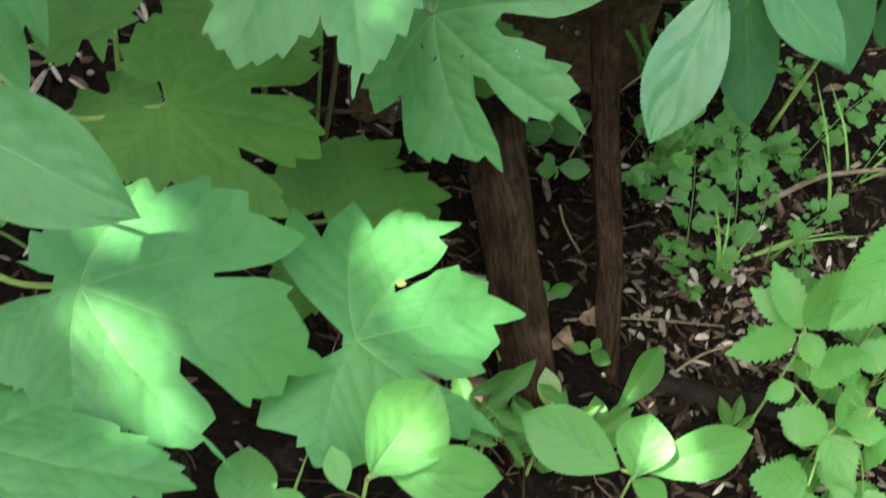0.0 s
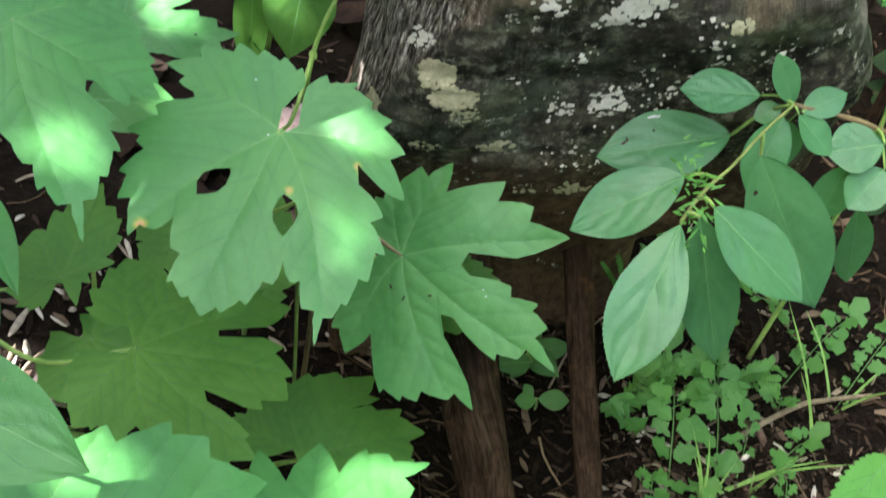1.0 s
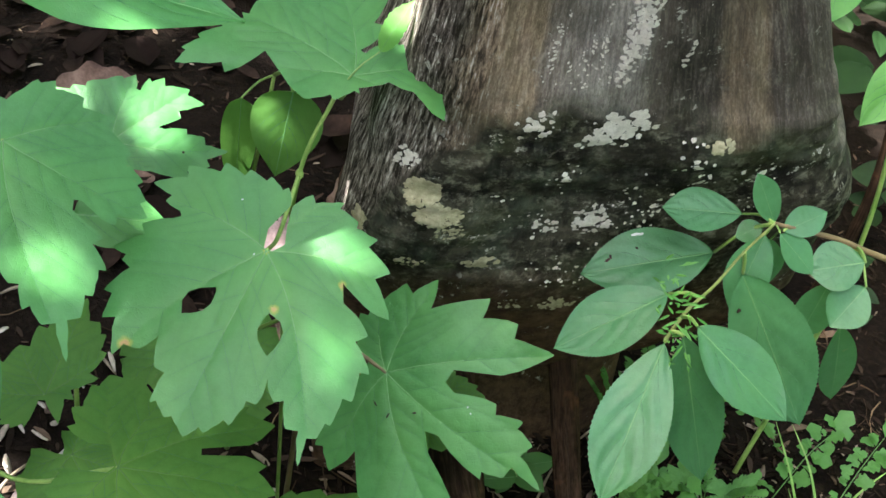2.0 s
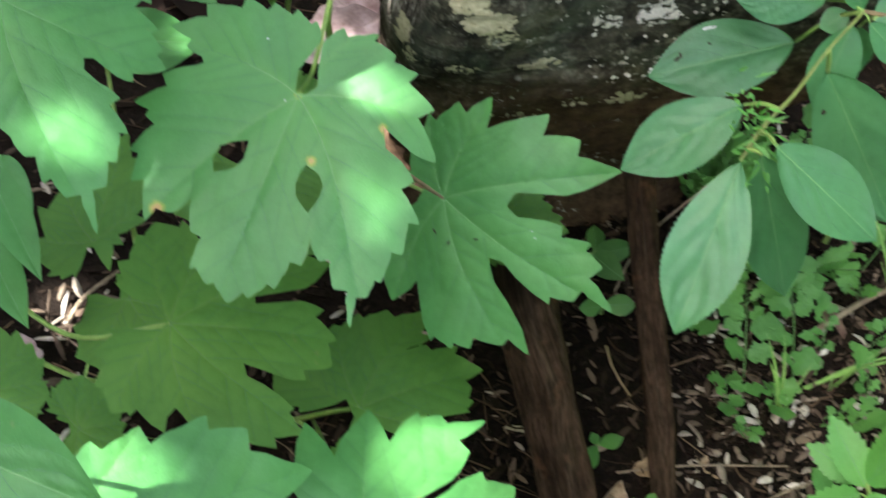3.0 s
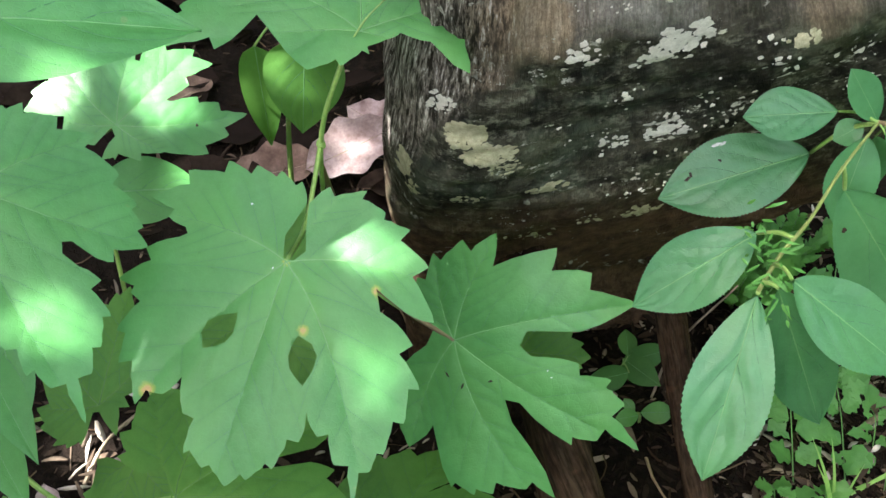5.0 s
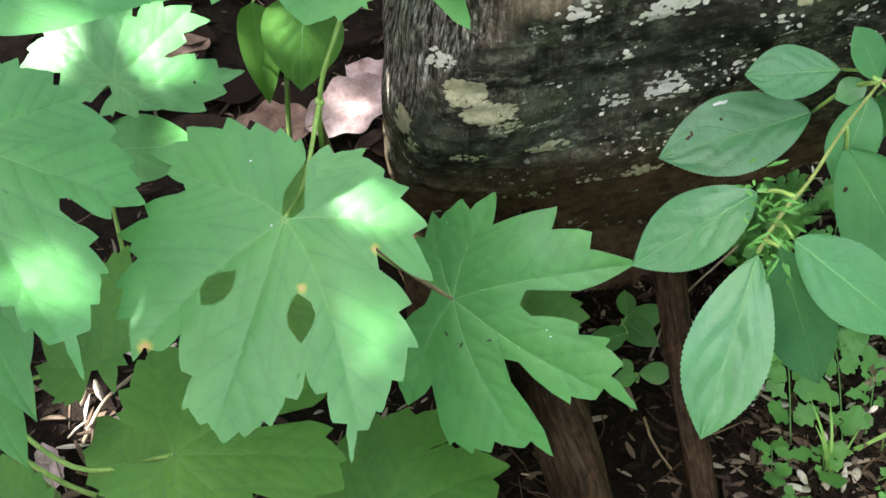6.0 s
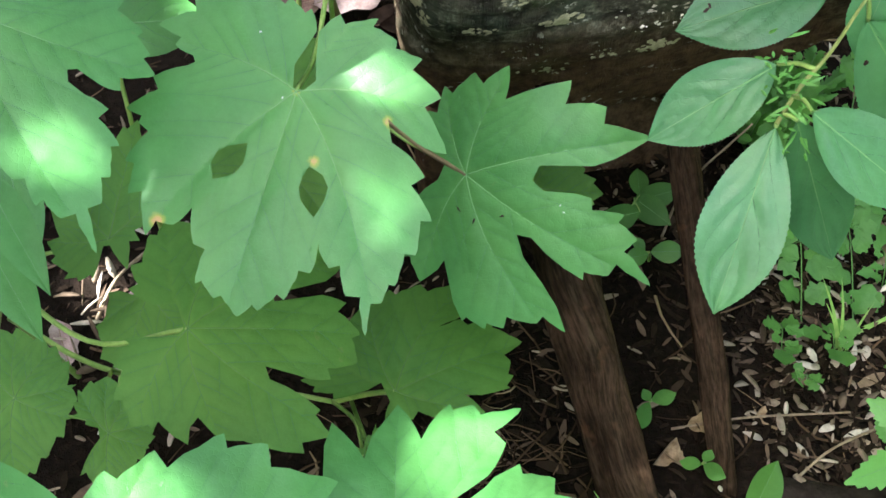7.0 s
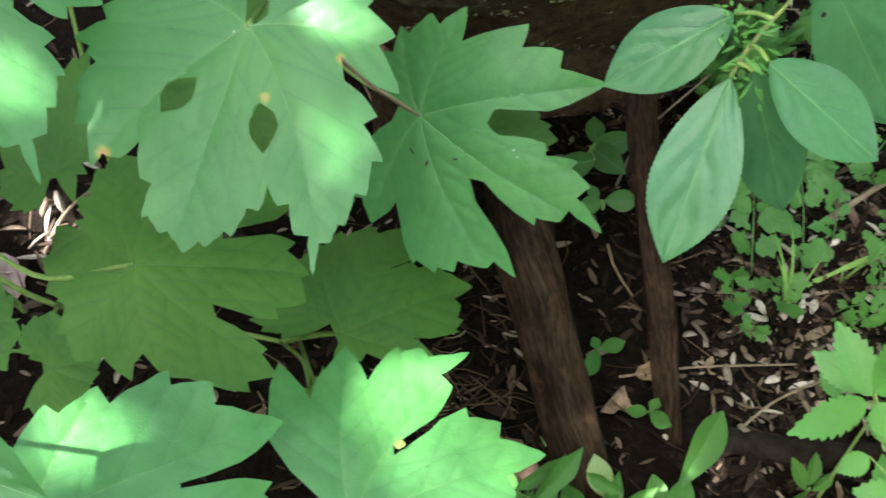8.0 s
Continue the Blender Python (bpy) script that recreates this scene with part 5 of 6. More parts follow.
build_foot_herb((0.090, 0.297, -0.008), 18, 61)
build_foot_herb((0.122, 0.292, -0.008), 18, 62)
herb('curled_herb', (0.128, 0.312, -0.008), 'single pale yellowish leaf beside a root', [((0.127, 0.312, 0.050), (0.120, 0.330, 0.068), 15)], PALEGREEN,
     [[(0.128, 0.312, -0.008), (0.129, 0.311, 0.02), (0.127, 0.312, 0.05)]], 'herb', 'curled herbs', wide=0.5, cup=0.3, bow=0.2, rows=14)
herb('seedling', (0.166, 0.389, -0.008), 'tiny three-leaved seedling on dark soil', [
    ((0.165, 0.388, 0.012), (0.150, 0.385, 0.022), 9),
    ((0.166, 0.388, 0.012), (0.177, 0.375, 0.020), 11),
    ((0.167, 0.390, 0.012), (0.171, 0.394, 0.020), 8),
], HERB, [[(0.166, 0.389, -0.008), (0.170, 0.395, 0.002), (0.166, 0.389, 0.012)]], 'seedling', 'seedlings', wide=0.5, rib=False, rows=12)
herb('seedling', (0.137, 0.434, -0.008), 'tiny three-leaved seedling on dark soil', [
    ((0.137, 0.433, 0.012), (0.125, 0.408, 0.022), 12),
    ((0.138, 0.434, 0.012), (0.152, 0.433, 0.024), 11),
    ((0.137, 0.434, 0.012), (0.132, 0.438, 0.020), 7),
], HERB, [[(0.137, 0.434, -0.008), (0.141, 0.440, 0.002), (0.137, 0.434, 0.012)]], 'seedling', 'seedlings', wide=0.5, rib=False, rows=12)
herb('seedling', (0.138, 0.586, -0.008), 'small dark green seedling beside the root', [
    ((0.141, 0.578, 0.030), (0.109, 0.566, 0.034), 17),
    ((0.138, 0.588, 0.030), (0.172, 0.593, 0.038), 18),
    ((0.138, 0.591, 0.030), (0.161, 0.567, 0.030), 20),
    ((0.141, 0.589, 0.035), (0.141, 0.611, 0.040), 14),
    ((0.135, 0.583, 0.030), (0.127, 0.568, 0.020), 14),
], SHADE, [[(0.138, 0.586, -0.008), (0.142, 0.592, 0.012), (0.138, 0.586, 0.031)]], 'seedling', 'seedlings', wide=0.42, rows=14, cup=0.25, bow=0.2)
herb('seedling', (0.145, 0.550, -0.008), 'small yellowish green seedling beside the root', [
    ((0.147, 0.550, 0.020), (0.170, 0.547, 0.025), 16),
    ((0.146, 0.548, 0.020), (0.129, 0.543, 0.022), 13),
    ((0.143, 0.550, 0.020), (0.136, 0.559, 0.025), 8),
], HERB, [[(0.145, 0.550, -0.008), (0.149, 0.556, 0.006), (0.145, 0.550, 0.020)]], 'seedling', 'seedlings', wide=0.5, rows=14)
climber((-0.33, 0.42, 0.0), "climbing plant with a long pointed smooth leaf", [((-0.173, 0.351, 0.500), (-0.077, 0.365, 0.485), 56, {})], [(-0.33, 0.42, -0.01), (-0.31, 0.38, 0.25), (-0.26, 0.35, 0.45), (-0.173, 0.351, 0.500)], GRAPE, wide=0.3, cup=0.1, bow=0.08, facing=(0, -0.25, 0.97))
climber((-0.31, 0.30, 0.0), "climbing plant with a broad pointed bluish green leaf", [((-0.180, 0.189, 0.375), (-0.100, 0.162, 0.362), 44, {})], [(-0.31, 0.30, -0.01), (-0.29, 0.27, 0.2), (-0.180, 0.189, 0.375)], GRAPE, wide=0.42, cup=0.12, bow=0.1, facing=(0.25, -0.75, 0.6))
climber((-0.24, 0.46, 0.0), "climbing plant with narrow pointed green leaves", [((-0.204, 0.377, 0.300), (-0.170, 0.327, 0.280), 20, {}), ((-0.216, 0.376, 0.260), (-0.180, 0.323, 0.250), 23, {}), ((-0.223, 0.443, 0.240), (-0.203, 0.382, 0.220), 26, {})], [(-0.24, 0.46, -0.01), (-0.25, 0.42, 0.15), (-0.235, 0.40, 0.31)], GRAPE, wide=0.36, cup=0.14, bow=0.12, facing=(0.2, -0.5, 0.85))
climber((-0.08, 0.60, 0.0), "climbing plant with heart-shaped olive green leaves", [((-0.060, 0.511, 0.370), (-0.064, 0.501, 0.319), 41, {}), ((-0.091, 0.546, 0.340), (-0.090, 0.557, 0.260), 22, {})], [(-0.08, 0.60, -0.01), (-0.085, 0.585, 0.2), (-0.075, 0.57, 0.345)], SHADED_GRAPE, wide=0.32, cup=0.05, bow=0.04, facing=(0, -0.7, 0.7))
climber((-0.16, 0.50, 0.0), "low shaded climbing plant with a broad green leaf", [((-0.184, 0.530, 0.250), (-0.127, 0.535, 0.250), 38, {})], [(-0.16, 0.50, -0.01), (-0.17, 0.49, 0.12), (-0.184, 0.530, 0.250)], GRAPE, wide=0.36, cup=0.12, bow=0.15, facing=(0, -0.7, 0.7))
climber((0.33, 0.64, 0.0), "climbing plant with pointed fresh green leaves behind the stump", [((0.260, 0.623, 0.460), (0.227, 0.575, 0.430), 37, {}), ((0.307, 0.583, 0.420), (0.278, 0.561, 0.380), 31, {})], [(0.33, 0.64, -0.01), (0.34, 0.62, 0.25), (0.30, 0.61, 0.44), (0.26, 0.625, 0.47)], FRESH, wide=0.35, cup=0.12, bow=0.15, facing=(0, -0.7, 0.7))


def pinnate(name, at, top, label, pairs, size, group, seed):
    """A low herb whose leaves carry rounded, paired lobes."""
    rng = random.Random(seed)
    plant = thing(name, at, label, "herb", group)
    a, b = Vector(at), Vector(top)
    line = curve([a, a.lerp(b, 0.5) + Vector((0, 0, 0.012)), b], 8)
    raw("stem", *tube_data([p - Vector((0, 0, 0.0015)) for p in line], 0.0006, 0.0003, 6), OLIVE_VEIN, plant)
    d = (b - a).normalized()
    side = d.cross(Vector((0, 0, 1))).normalized()
    for i in range(pairs * 2):
        u = 0.15 + 0.8 * i / max(1, pairs * 2 - 1)
        c = line[int(u * (len(line) - 1))]
        for s in (-1, 1):
            c = line[max(0, min(len(line) - 1, int((u + rng.uniform(-0.09, 0.09)) * (len(line) - 1))))]
            k = 1.25 * size * rng.uniform(0.45, 1.25) * (1 - 0.35 * abs(u - 0.5))
            w = (side * s * rng.uniform(0.6, 1.1) + d * rng.uniform(0.0, 0.9) + Vector((0, 0, rng.uniform(-0.3, 0.45)))).normalized()
            leaf_of(plant, c + w * 0.002, c + w * k, k * rng.uniform(700, 950), HERB, rib=False, wide=rng.uniform(0.46, 0.64), lobes=rng.choice((2, 2.6, 3)), lobe=rng.uniform(0.3, 0.6), cup=0.12, rows=18, facing=(rng.uniform(-0.4, 0.4), -0.3 + rng.uniform(-0.3, 0.3), 1), name="leaflet", seed=seed * 10 + i)
    leaf_of(plant, b, b + d * size * 1.6, size * 1250, HERB, rib=False, wide=0.5, lobes=2, lobe=0.25, rows=12, facing=(0, -0.3, 1), name="leaflet", seed=seed)


for i, (a, b, n, s) in enumerate((((0.250, 0.505, 0.0), (0.245, 0.585, 0.055), 5, 0.019), ((0.285, 0.500, 0.0), (0.280, 0.590, 0.050), 5, 0.019), ((0.225, 0.545, 0.0), (0.205, 0.525, 0.035), 2, 0.016),
                                  ((0.262, 0.500, 0.0), (0.262, 0.470, 0.020), 2, 0.016), ((0.232, 0.505, 0.0), (0.226, 0.468, 0.022), 3, 0.013), ((0.36, 0.62, 0.0), (0.41, 0.665, 0.045), 6, 0.014),
                                  ((0.40, 0.60, 0.0), (0.45, 0.66, 0.05), 6, 0.014), ((0.38, 0.68, 0.0), (0.32, 0.66, 0.06), 5, 0.013), ((0.33, 0.52, 0.0), (0.355, 0.535, 0.03), 3, 0.012),
                                  ((0.43, 0.52, 0.0), (0.40, 0.50, 0.03), 3, 0.015), ((0.30, 0.475, 0.0), (0.325, 0.462, 0.02), 2, 0.013), ((0.23, 0.62, 0.0), (0.26, 0.66, 0.06), 5, 0.015),
                                  ((0.30, 0.64, 0.0), (0.31, 0.70, 0.07), 6, 0.014), ((0.21, 0.60, 0.0), (0.24, 0.61, 0.09), 5, 0.014), ((0.35, 0.59, 0.0), (0.33, 0.56, 0.04), 3, 0.013))):
    pinnate("lobed_herb", a, b, "low bright green herb with rounded lobed leaflets", n, s, "lobed herbs", 40 + i)


def feathery(at, label, count, tall, seed):
    rng = random.Random(seed)
    plant = thing("feathery_herb", at, label, "herb", "feathery herbs")
    for k in range(count):
        a = rng.uniform(0, 6.28)
        b = Vector(at) + Vector((math.cos(a), math.sin(a), 0)) * rng.uniform(0.01, 0.04) + Vector((0, 0, tall * rng.uniform(0.6, 1.1)))
        line = curve([Vector(at), Vector(at).lerp(b, 0.6) + Vector((0, 0, 0.006)), b], 6)
        raw("stem", *tube_data(line, 0.0005, 0.0003, 5), OLIVE_VEIN, plant)
        d = (line[-1] - line[-5]).normalized()
        side = d.cross(Vector((0, 0, 1))).normalized()
        pieces = []
        for i in range(3, len(line)):
            for s in (-1, 1):
                w = (side * s + d * 0.5 + Vector((0, 0, rng.uniform(-0.2, 0.3)))).normalized()
                pieces.append(blade(line[i], line[i] + w * rng.uniform(0.007, 0.012), rng.uniform(0.003, 0.005), facing=(0, -0.3, 1), rows=5, cup=0.05, seed=i)[0])
        tagged(raw("foliage", *joined(pieces), HERB, plant), kind="stuff")


feathery((0.215, 0.56, 0.0), "low herb with many tiny paired leaflets", 7, 0.055, 91)
feathery((0.25, 0.57, 0.0), "low herb with many tiny paired leaflets", 7, 0.05, 92)
feathery((0.232, 0.665, 0.0), "dense low herb with many tiny paired leaflets", 18, 0.07, 94)
feathery((0.268, 0.690, 0.0), "dense low herb with many tiny paired leaflets", 18, 0.06, 95)
feathery((0.30, 0.60, 0.0), "low herb with many tiny paired leaflets", 8, 0.05, 93)


def grass_tuft(at, tips, label, width=0.0011):
    plant = thing("grass_tuft", at, label, "grass", "grass tufts")
    for i, t in enumerate(tips):
        a, b = Vector(at), Vector(t)
        m = a.lerp(b, 0.5) + Vector((0, 0, 0.07 * (b - a).length))
        line = curve([a + Vector((0.002 * math.cos(i * 2.1), 0.002 * math.sin(i * 2.1), -0.004)), m, b], 8)
        verts, faces = [], []
        d = (b - a).normalized()
        s = d.cross(Vector((0.2, -0.8, 0.6))).normalized()
        for j, p in enumerate(line):
            u = j / (len(line) - 1)
            w = width * (1 - u ** 2.5) + 0.0001
            verts += [p - s * w, p + Vector((0, 0, -0.25 * w)), p + s * w]
        for j in range(len(line) - 1):
            o = j * 3
            faces += [(o, o + 1, o + 4, o + 3), (o + 1, o + 2, o + 5, o + 4)]
        raw("grass_blade", verts, faces, GRASS, plant)


grass_tuft((0.272, 0.478, 0.0), [(0.245, 0.492, 0.072), (0.252, 0.486, 0.050), (0.262, 0.500, 0.060), (0.285, 0.49, 0.045), (0.268, 0.47, 0.03)], "small tuft of narrow green grass blades")
grass_tuft((0.280, 0.493, 0.004), [(0.365, 0.518, 0.028), (0.39, 0.525, 0.02)], "long grass blades lying over the soil", 0.0013)
grass_tuft((0.372, 0.549, 0.0), [(0.322, 0.597, 0.11), (0.345, 0.575, 0.06)], "two upright thin grass blades", 0.0011)
grass_tuft((0.40, 0.60, 0.0), [(0.46, 0.64, 0.04), (0.37, 0.66, 0.05), (0.43, 0.58, 0.05)], "small tuft of narrow green grass blades")
grass_tuft((0.115, 0.335, 0.0), [(0.09, 0.345, 0.06), (0.11, 0.325, 0.07), (0.13, 0.35, 0.045), (0.10, 0.31, 0.05)], "small tuft of narrow green grass blades", 0.0014)
grass_tuft((-0.21, 0.42, 0.0), [(-0.15, 0.40, 0.04), (-0.25, 0.40, 0.05), (-0.20, 0.47, 0.05)], "small tuft of narrow green grass blades")
grass_tuft((0.22, 0.24, 0.0), [(0.20, 0.22, 0.06), (0.24, 0.22, 0.07), (0.18, 0.25, 0.05), (0.25, 0.26, 0.06), (0.21, 0.20, 0.08)], "small tuft of narrow green grass blades")
grass_tuft((-0.03, 0.23, 0.0), [(-0.05, 0.2, 0.09), (0.0, 0.2, 0.1), (-0.02, 0.25, 0.08), (0.02, 0.23, 0.06)], "small tuft of narrow green grass blades")


for i, (x, y) in enumerate(((0.30, 0.455), (0.335, 0.485), (0.245, 0.455), (0.36, 0.44), (0.31, 0.53))):
    pinnate("lobed_herb", (x, y, 0.0), (x + 0.02 * math.cos(i * 2.0), y + 0.02 * math.sin(i * 2.0), 0.028), "small pale green herb with lobed leaflets", 3, 0.010, "lobed herbs", 80 + i)
grass_tuft((0.31, 0.50, 0.0), [(0.29, 0.47, 0.06), (0.325, 0.48, 0.07), (0.34, 0.51, 0.04)], "small tuft of narrow green grass blades", 0.0010)
grass_tuft((0.35, 0.46, 0.0), [(0.33, 0.44, 0.05), (0.37, 0.45, 0.06), (0.36, 0.48, 0.05)], "small tuft of narrow green grass blades", 0.0010)


def more_toothed(at, count, spread, low, high, seed):
    rng = random.Random(seed)
    leaves = []
    for _ in range(count):
        b = Vector((at[0] + rng.gauss(0, spread), at[1] + rng.gauss(0, spread), rng.uniform(low, high)))
        a = rng.uniform(0, 6.28)
        k = rng.uniform(0.017, 0.036)
        leaves.append((tuple(b), tuple(b + Vector((math.cos(a), math.sin(a), rng.uniform(-0.25, 0.35))) * k), k * 520))
    herb("toothed_herb", at, "leafy upright herb with toothed bright green leaves", leaves, FRESH, [[at, (at[0] + 0.004, at[1], high * 0.5), (at[0], at[1] + 0.003, high)]], "herb", "toothed herbs",
         wide=0.38, cup=0.12, bow=0.12, teeth=7, tooth=0.2, rows=14, rib=False)


more_toothed((0.315, 0.305, -0.005), 26, 0.022, 0.03, 0.10, 71)
more_toothed((0.345, 0.365, -0.005), 22, 0.025, 0.04, 0.13, 72)
more_toothed((0.30, 0.235, -0.005), 16, 0.022, 0.02, 0.08, 73)


def build_undergrowth():
    """Small leafy growth and dry leaves on the ground behind the stump."""
    rng = random.Random(31)
    green, dry = [], []
    for _ in range(520):
        x, y = rng.uniform(0.36, 1.15), rng.uniform(0.86, 2.1)
        z = ground_z(x, y) + rng.uniform(0.02, 0.30) * min(1.0, (y - 0.7) * 2)
        a, k = rng.uniform(0, 6.28), rng.uniform(0.03, 0.075)
        b = Vector((x, y, z))
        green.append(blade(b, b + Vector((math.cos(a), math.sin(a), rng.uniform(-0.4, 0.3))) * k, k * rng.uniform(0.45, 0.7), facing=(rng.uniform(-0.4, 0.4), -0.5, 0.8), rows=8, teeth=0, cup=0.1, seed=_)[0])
    for _ in range(260):
        x, y = rng.uniform(-0.75, 0.05), rng.uniform(0.72, 1.7)
        a, k = rng.uniform(0, 6.28), rng.uniform(0.03, 0.075)
        b = Vector((x, y, ground_z(x, y) + rng.uniform(0.004, 0.018)))
        dry.append(blade(b, b + Vector((math.cos(a), math.sin(a), rng.uniform(-0.1, 0.25))) * k, k * rng.uniform(0.4, 0.65), facing=(rng.uniform(-0.3, 0.3), -0.2, 1), rows=8, cup=rng.uniform(0.1, 0.6), bow=rng.uniform(-0.4, 0.2), lobes=2, lobe=0.2, seed=_)[0])
    # undergrowth green kept near black in place of the shade behind the stump
    tagged(raw("undergrowth", *joined(green), leaf_material("shade_dark_undergrowth_green", (0.008, 0.026, 0.007), (0.02, 0.055, 0.015), (0.04, 0.10, 0.015), 0.6, 0.2, 0.3, True)), "low green leafy undergrowth behind the stump, colour darkened for shade", "undergrowth", kind="stuff")
    tagged(raw("dry_leaves", *joined(dry), DRYLEAF), "brown dry leaves covering ground behind the vine, colour darkened for shade", "dry leaves", kind="stuff")


# Brown held near black to stand in for the shade back there.
DRYLEAF = plain("dry_leaf_shade_dark", (0.008, 0.005, 0.004), (0.045, 0.028, 0.020), 40, 0.9, 0.05, 0.5, 0.001, True)
build_undergrowth()


def build_sky_ring():
    """Unseen green ring added to close the place all round and limit sky light."""
    verts, faces = [], []
    n, rows = 240, 14
    for j in range(rows + 1):
        for i in range(n):
            a = 2 * math.pi * i / n
            r = 3.4 + 0.35 * noise.noise(Vector((math.cos(a) * 4, math.sin(a) * 4, j * 0.5))) + 0.16 * noise.noise(Vector((math.cos(a) * 16, math.sin(a) * 16, j * 1.1))) + 0.03 * j
            # lower towards the sun and the front, so that light enters there
            tall = 6.6 - 3.6 * math.exp(-((a - 4.1) / 1.2) ** 4) - 1.7 * math.exp(-((a - 4.75) / 0.6) ** 2) + 0.35 * noise.noise(Vector((math.cos(a) * 14, math.sin(a) * 14, 9.0))) + 0.5 * noise.noise(Vector((math.cos(a) * 3, math.sin(a) * 3, 5.0)))
            verts.append((r * math.cos(a), 0.5 + r * math.sin(a), -0.05 + j / rows * tall))
    for j in range(rows):
        for i in range(n):
            k = (i + 1) % n
            faces.append((j * n + i, j * n + k, (j + 1) * n + k, (j + 1) * n + i))
    tagged(raw("backdrop", verts, faces, plain("backdrop_green", (0.015, 0.03, 0.010), (0.05, 0.10, 0.03), 9, 0.8, 0.2, 0.8, 0.02)), "unseen green ring added to limit the sky light", "undergrowth", kind="structure")


build_sky_ring()


# ---------------------------------------------------------------- the tree whose crown shades the place
def blocks(ring, x, y, r):
    """Whether a leaf, seen along the sun, covers any of a round gap."""
    if inside(x, y, ring):
        return True
    for (ax, ay), (bx, by) in zip(ring, ring[1:] + ring[:1]):
        dx, dy = bx - ax, by - ay
        u = max(0, min(1, ((x - ax) * dx + (y - ay) * dy) / max(dx * dx + dy * dy, 1e-12)))
        if math.hypot(ax + u * dx - x, ay + u * dy - y) < r:
            return True
    return False


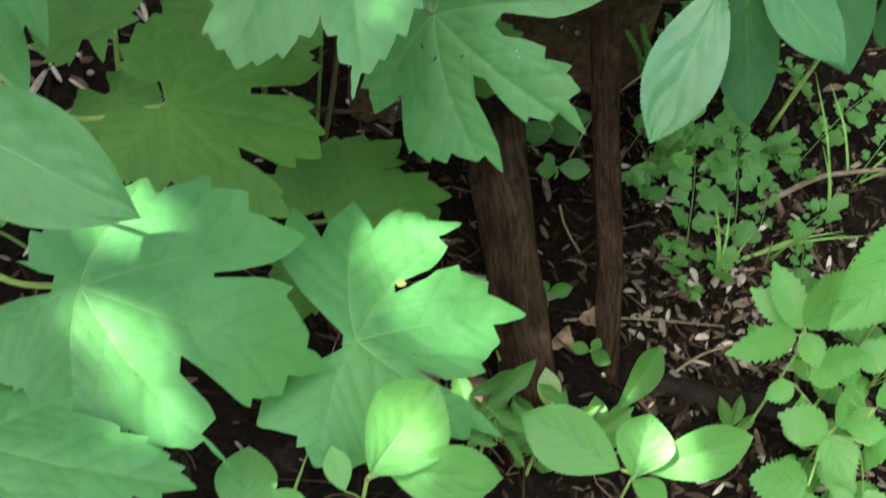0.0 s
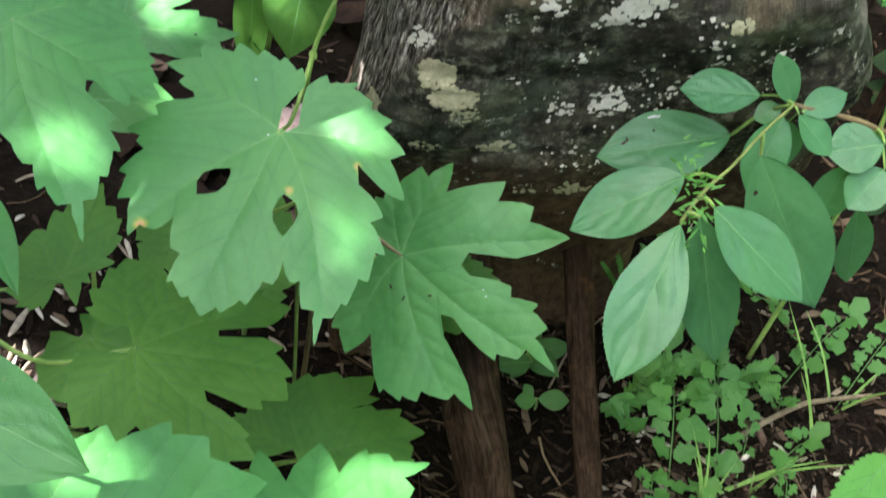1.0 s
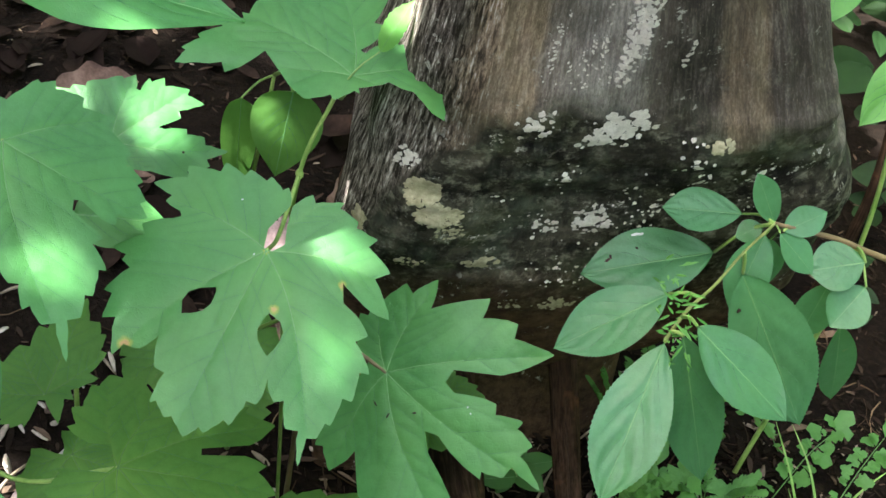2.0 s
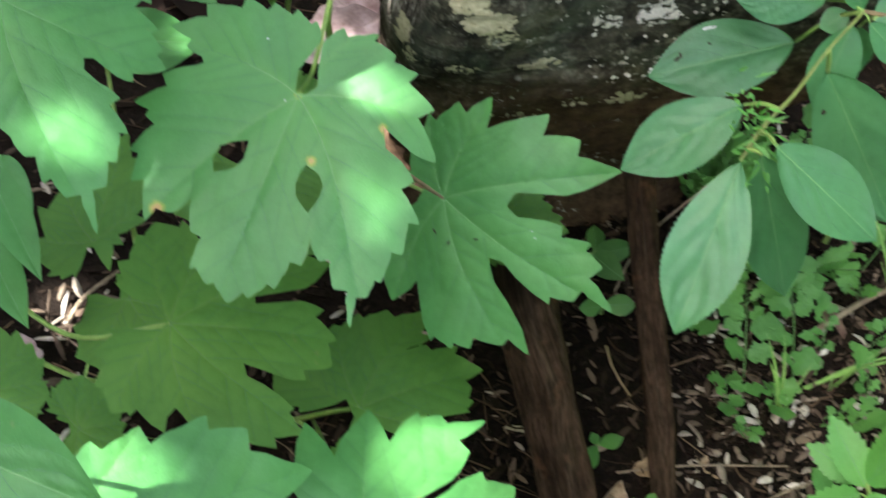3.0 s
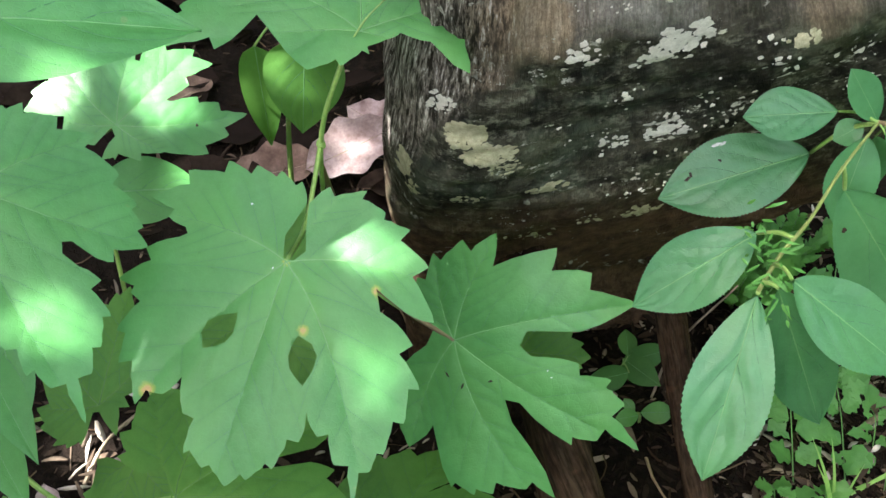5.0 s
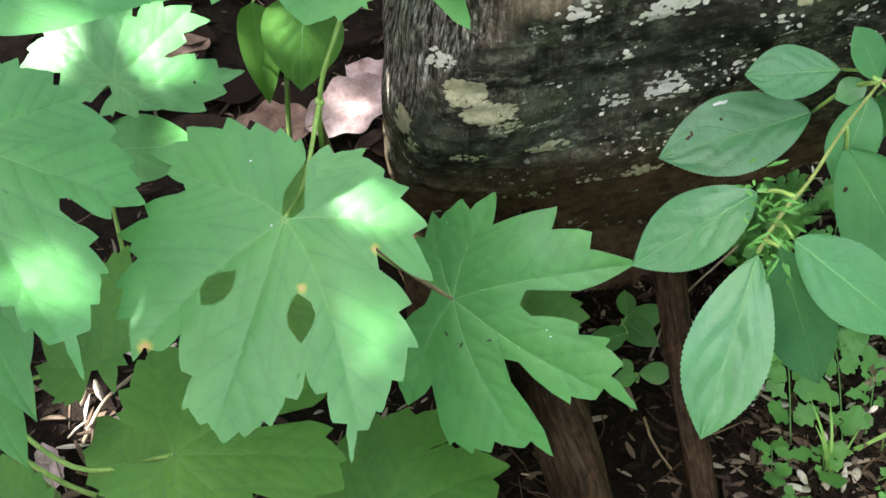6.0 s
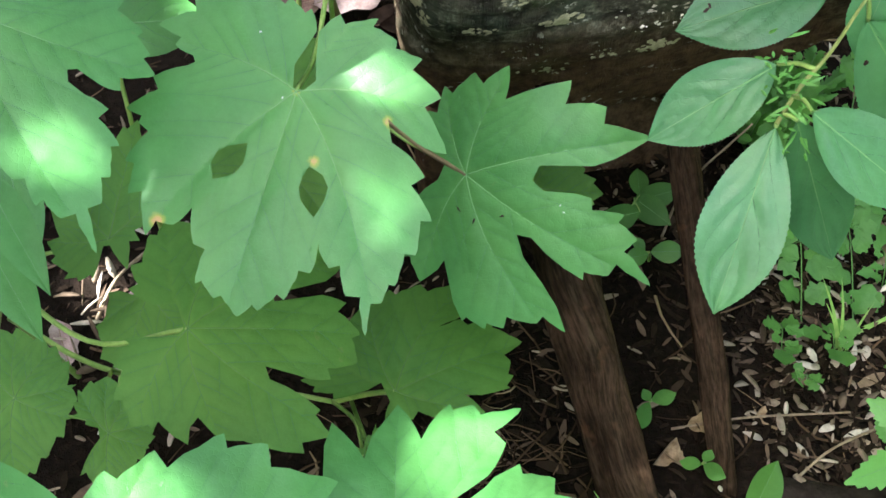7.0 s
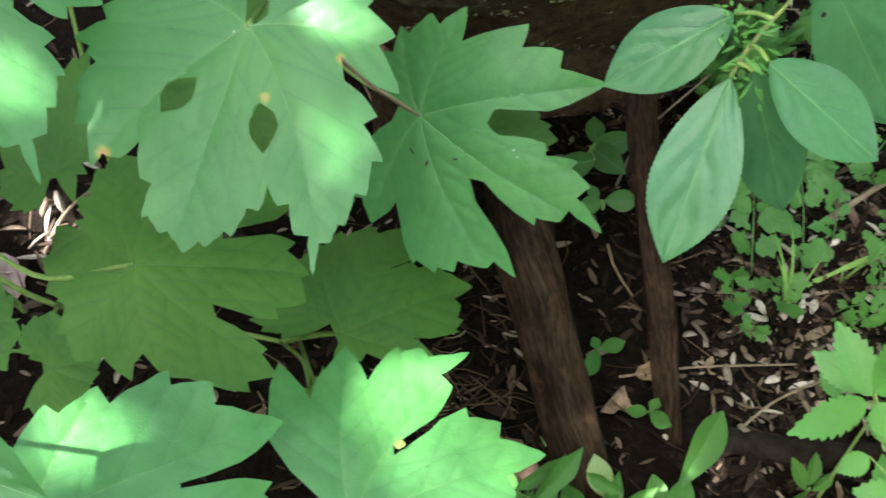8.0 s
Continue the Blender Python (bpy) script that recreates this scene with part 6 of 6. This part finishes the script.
def build_tree():
    """A leaning tree: its low bough and its high crown both stand between the sun and the plants."""
    tree = thing("tree", (-2.6, -0.2, 0.0), "broadleaf tree whose crown shades the place", "tree")
    top = SUN_DIR / SUN_DIR.z
    low, high = Vector((0.07, 0.47, 0.0)) + top * 1.72, Vector((0.25, 1.9, 0.0)) + top * 4.2
    wood_grain(tube("trunk", [(-2.6, -0.2, -0.05), (-2.55, -0.25, 1.5), (-2.62, -0.34, 3.0), tuple(high)], 0.12, 0.04, ROOT, tree, "brown trunk", 14, 0.15), 14, 0.1, 0.1)
    for x, y in ((-0.46, 0.45), (-0.5, -0.42), (-0.05, -0.62)):
        e = low + Vector((x, y, 0.10))
        wood_grain(tube("limb", [(-2.55, -0.24, 1.3), tuple(Vector((-2.55, -0.24, 1.55)).lerp(e, 0.5) + Vector((0, 0, 0.08))), tuple(e)], 0.03, 0.008, ROOT, tree, "brown limb", 8, 0.15), 8, 0.03, 0.06)
    for i in range(6):
        a = i * 0.55 - 1.0
        e = high + Vector((0.9 * math.cos(a), 0.8 * math.sin(a), 0.2))
        wood_grain(tube("limb", [(-2.62, -0.34, 3.0 + 0.12 * i), tuple(Vector((-2.62, -0.34, 3.5)).lerp(e, 0.5)), tuple(e)], 0.035, 0.01, ROOT, tree, "brown limb", 8, 0.15), 8, 0.03, 0.08)
    rng = random.Random(21)
    pieces = []
    gaps = np.array(GAPS)
    clear = gaps[gaps[:, 3] == 0]

    def leaf(x, y, h, size, keep):
        c = Vector((x, y, 0.0)) + top * h
        e = Euler((rng.uniform(-0.5, 0.5), rng.uniform(-0.5, 0.5), rng.uniform(0, 6.28))).to_matrix()
        v = [c + e @ Vector((u * size, s * size * 0.42 * w, bnd * size)) for u, s, w, bnd in
             ((-0.5, 0, 0, 0), (-0.22, -1, 0.8, 0.03), (-0.2, 0, 0, -0.03), (-0.22, 1, 0.8, 0.03), (0.15, -1, 0.8, 0.02), (0.15, 0, 0, -0.04), (0.15, 1, 0.8, 0.02), (0.5, 0, 0, -0.1))]
        # gaps in the crown, through which the sun reaches the plants below
        close = keep[np.hypot(keep[:, 0] - x, keep[:, 1] - y) < keep[:, 2] + 0.6 * size]
        if len(close):
            ring = [(v[i].x - top.x * v[i].z, v[i].y - top.y * v[i].z) for i in (0, 1, 4, 7, 6, 3)]
            if any(blocks(ring, fx, fy, fr) for fx, fy, fr, _ in close):
                return
        pieces.append((v, [(0, 1, 2), (0, 2, 3), (1, 4, 5, 2), (2, 5, 6, 3), (4, 7, 5), (5, 7, 6)]))

    def reach(x, y, cx, cy, rx, ry):
        """How far out of a rounded, uneven crown a place lies: 1 on its edge."""
        a = math.atan2(y - cy, x - cx)
        return math.hypot((x - cx) / rx, (y - cy) / ry) / (1 + 0.26 * noise.noise(Vector((math.cos(a) * 2, math.sin(a) * 2, rx))) + 0.14 * noise.noise(Vector((math.cos(a) * 7, math.sin(a) * 7, rx))))

    for _ in range(CROWN_LEAVES):
        x, y = rng.uniform(-0.80, 0.96), rng.uniform(-0.50, 1.44)
        d = reach(x, y, 0.07, 0.47, 0.74, 0.84)
        if d < 1:
            leaf(x, y, 1.72 + rng.uniform(-0.30, 0.30) * math.sqrt(1.02 - d * d) * (1 + 0.7 * noise.noise(Vector((x * 4, y * 4, 3.0)))), rng.uniform(0.022, 0.040), gaps)
    for _ in range(1500):
        x, y = rng.uniform(-1.3, 1.8), rng.uniform(0.6, 3.2)
        d = reach(x, y, 0.25, 1.9, 1.3, 1.1)
        if d < 1 and reach(x, y, 0.07, 0.47, 0.74, 0.84) > 0.86:
            leaf(x, y, 4.2 + rng.uniform(-0.8, 0.8) * math.sqrt(1.02 - d * d), rng.uniform(0.10, 0.18), gaps)
    # thin foliage high up, which softens some of the gaps
    for gx, gy, gr, soft in GAPS:
        if soft:
            r = gr + 0.012
            for _ in range(int(0.6 * math.pi * r * r / 0.00022)):
                a, k = rng.uniform(0, 6.28), r * math.sqrt(rng.random())
                leaf(gx + k * math.cos(a), gy + k * math.sin(a), rng.uniform(3.9, 4.5), rng.uniform(0.022, 0.034), clear)
    raw("crown", *joined(pieces), SHADE, tree, "dense green foliage with small gaps")


CROWN_LEAVES = 54000
GAPS = [tuple(float(c) / 1000 for c in row.split()) for row in """
272 486 6.0 1; 250 428 4.0 1; 258 442 3.0 1; 139 630 6.0 0; 146 639 8.4 0; 131 616 5.2 0; 76 621 10.5 0; 85 629 6.3 0; 128 608 2.1 0; 204 625 2.2 0;
-43 832 9.0 0; -52 837 7.0 0; -234 525 10.0 0; -252 536 8.0 0; -212 508 5.0 0; 105 270 3.5 0; 102 263 6.5 0; 101 255 3.5 0; 284 277 9.0 0;
348 613 8.0 0; 357 619 6.0 0; 191 356 16.0 1; 198 312 15.0 1; 213 319 17.0 1; 218 327 10.0 1; 204 303 11.0 1; 107 243 6.0 1;
106 232 5.0 1; 206 251 0.8 0; 201 236 8.0 1; 248 423 4.5 1; 145 456 5.0 0; 136 447 3.0 0; 112 324 5.5 0;
108 328 4.0 0; 115 314 4.0 0; 187 364 1.5 0; 208 320 1.2 0""".replace("\n", " ").split(";")]
build_tree()
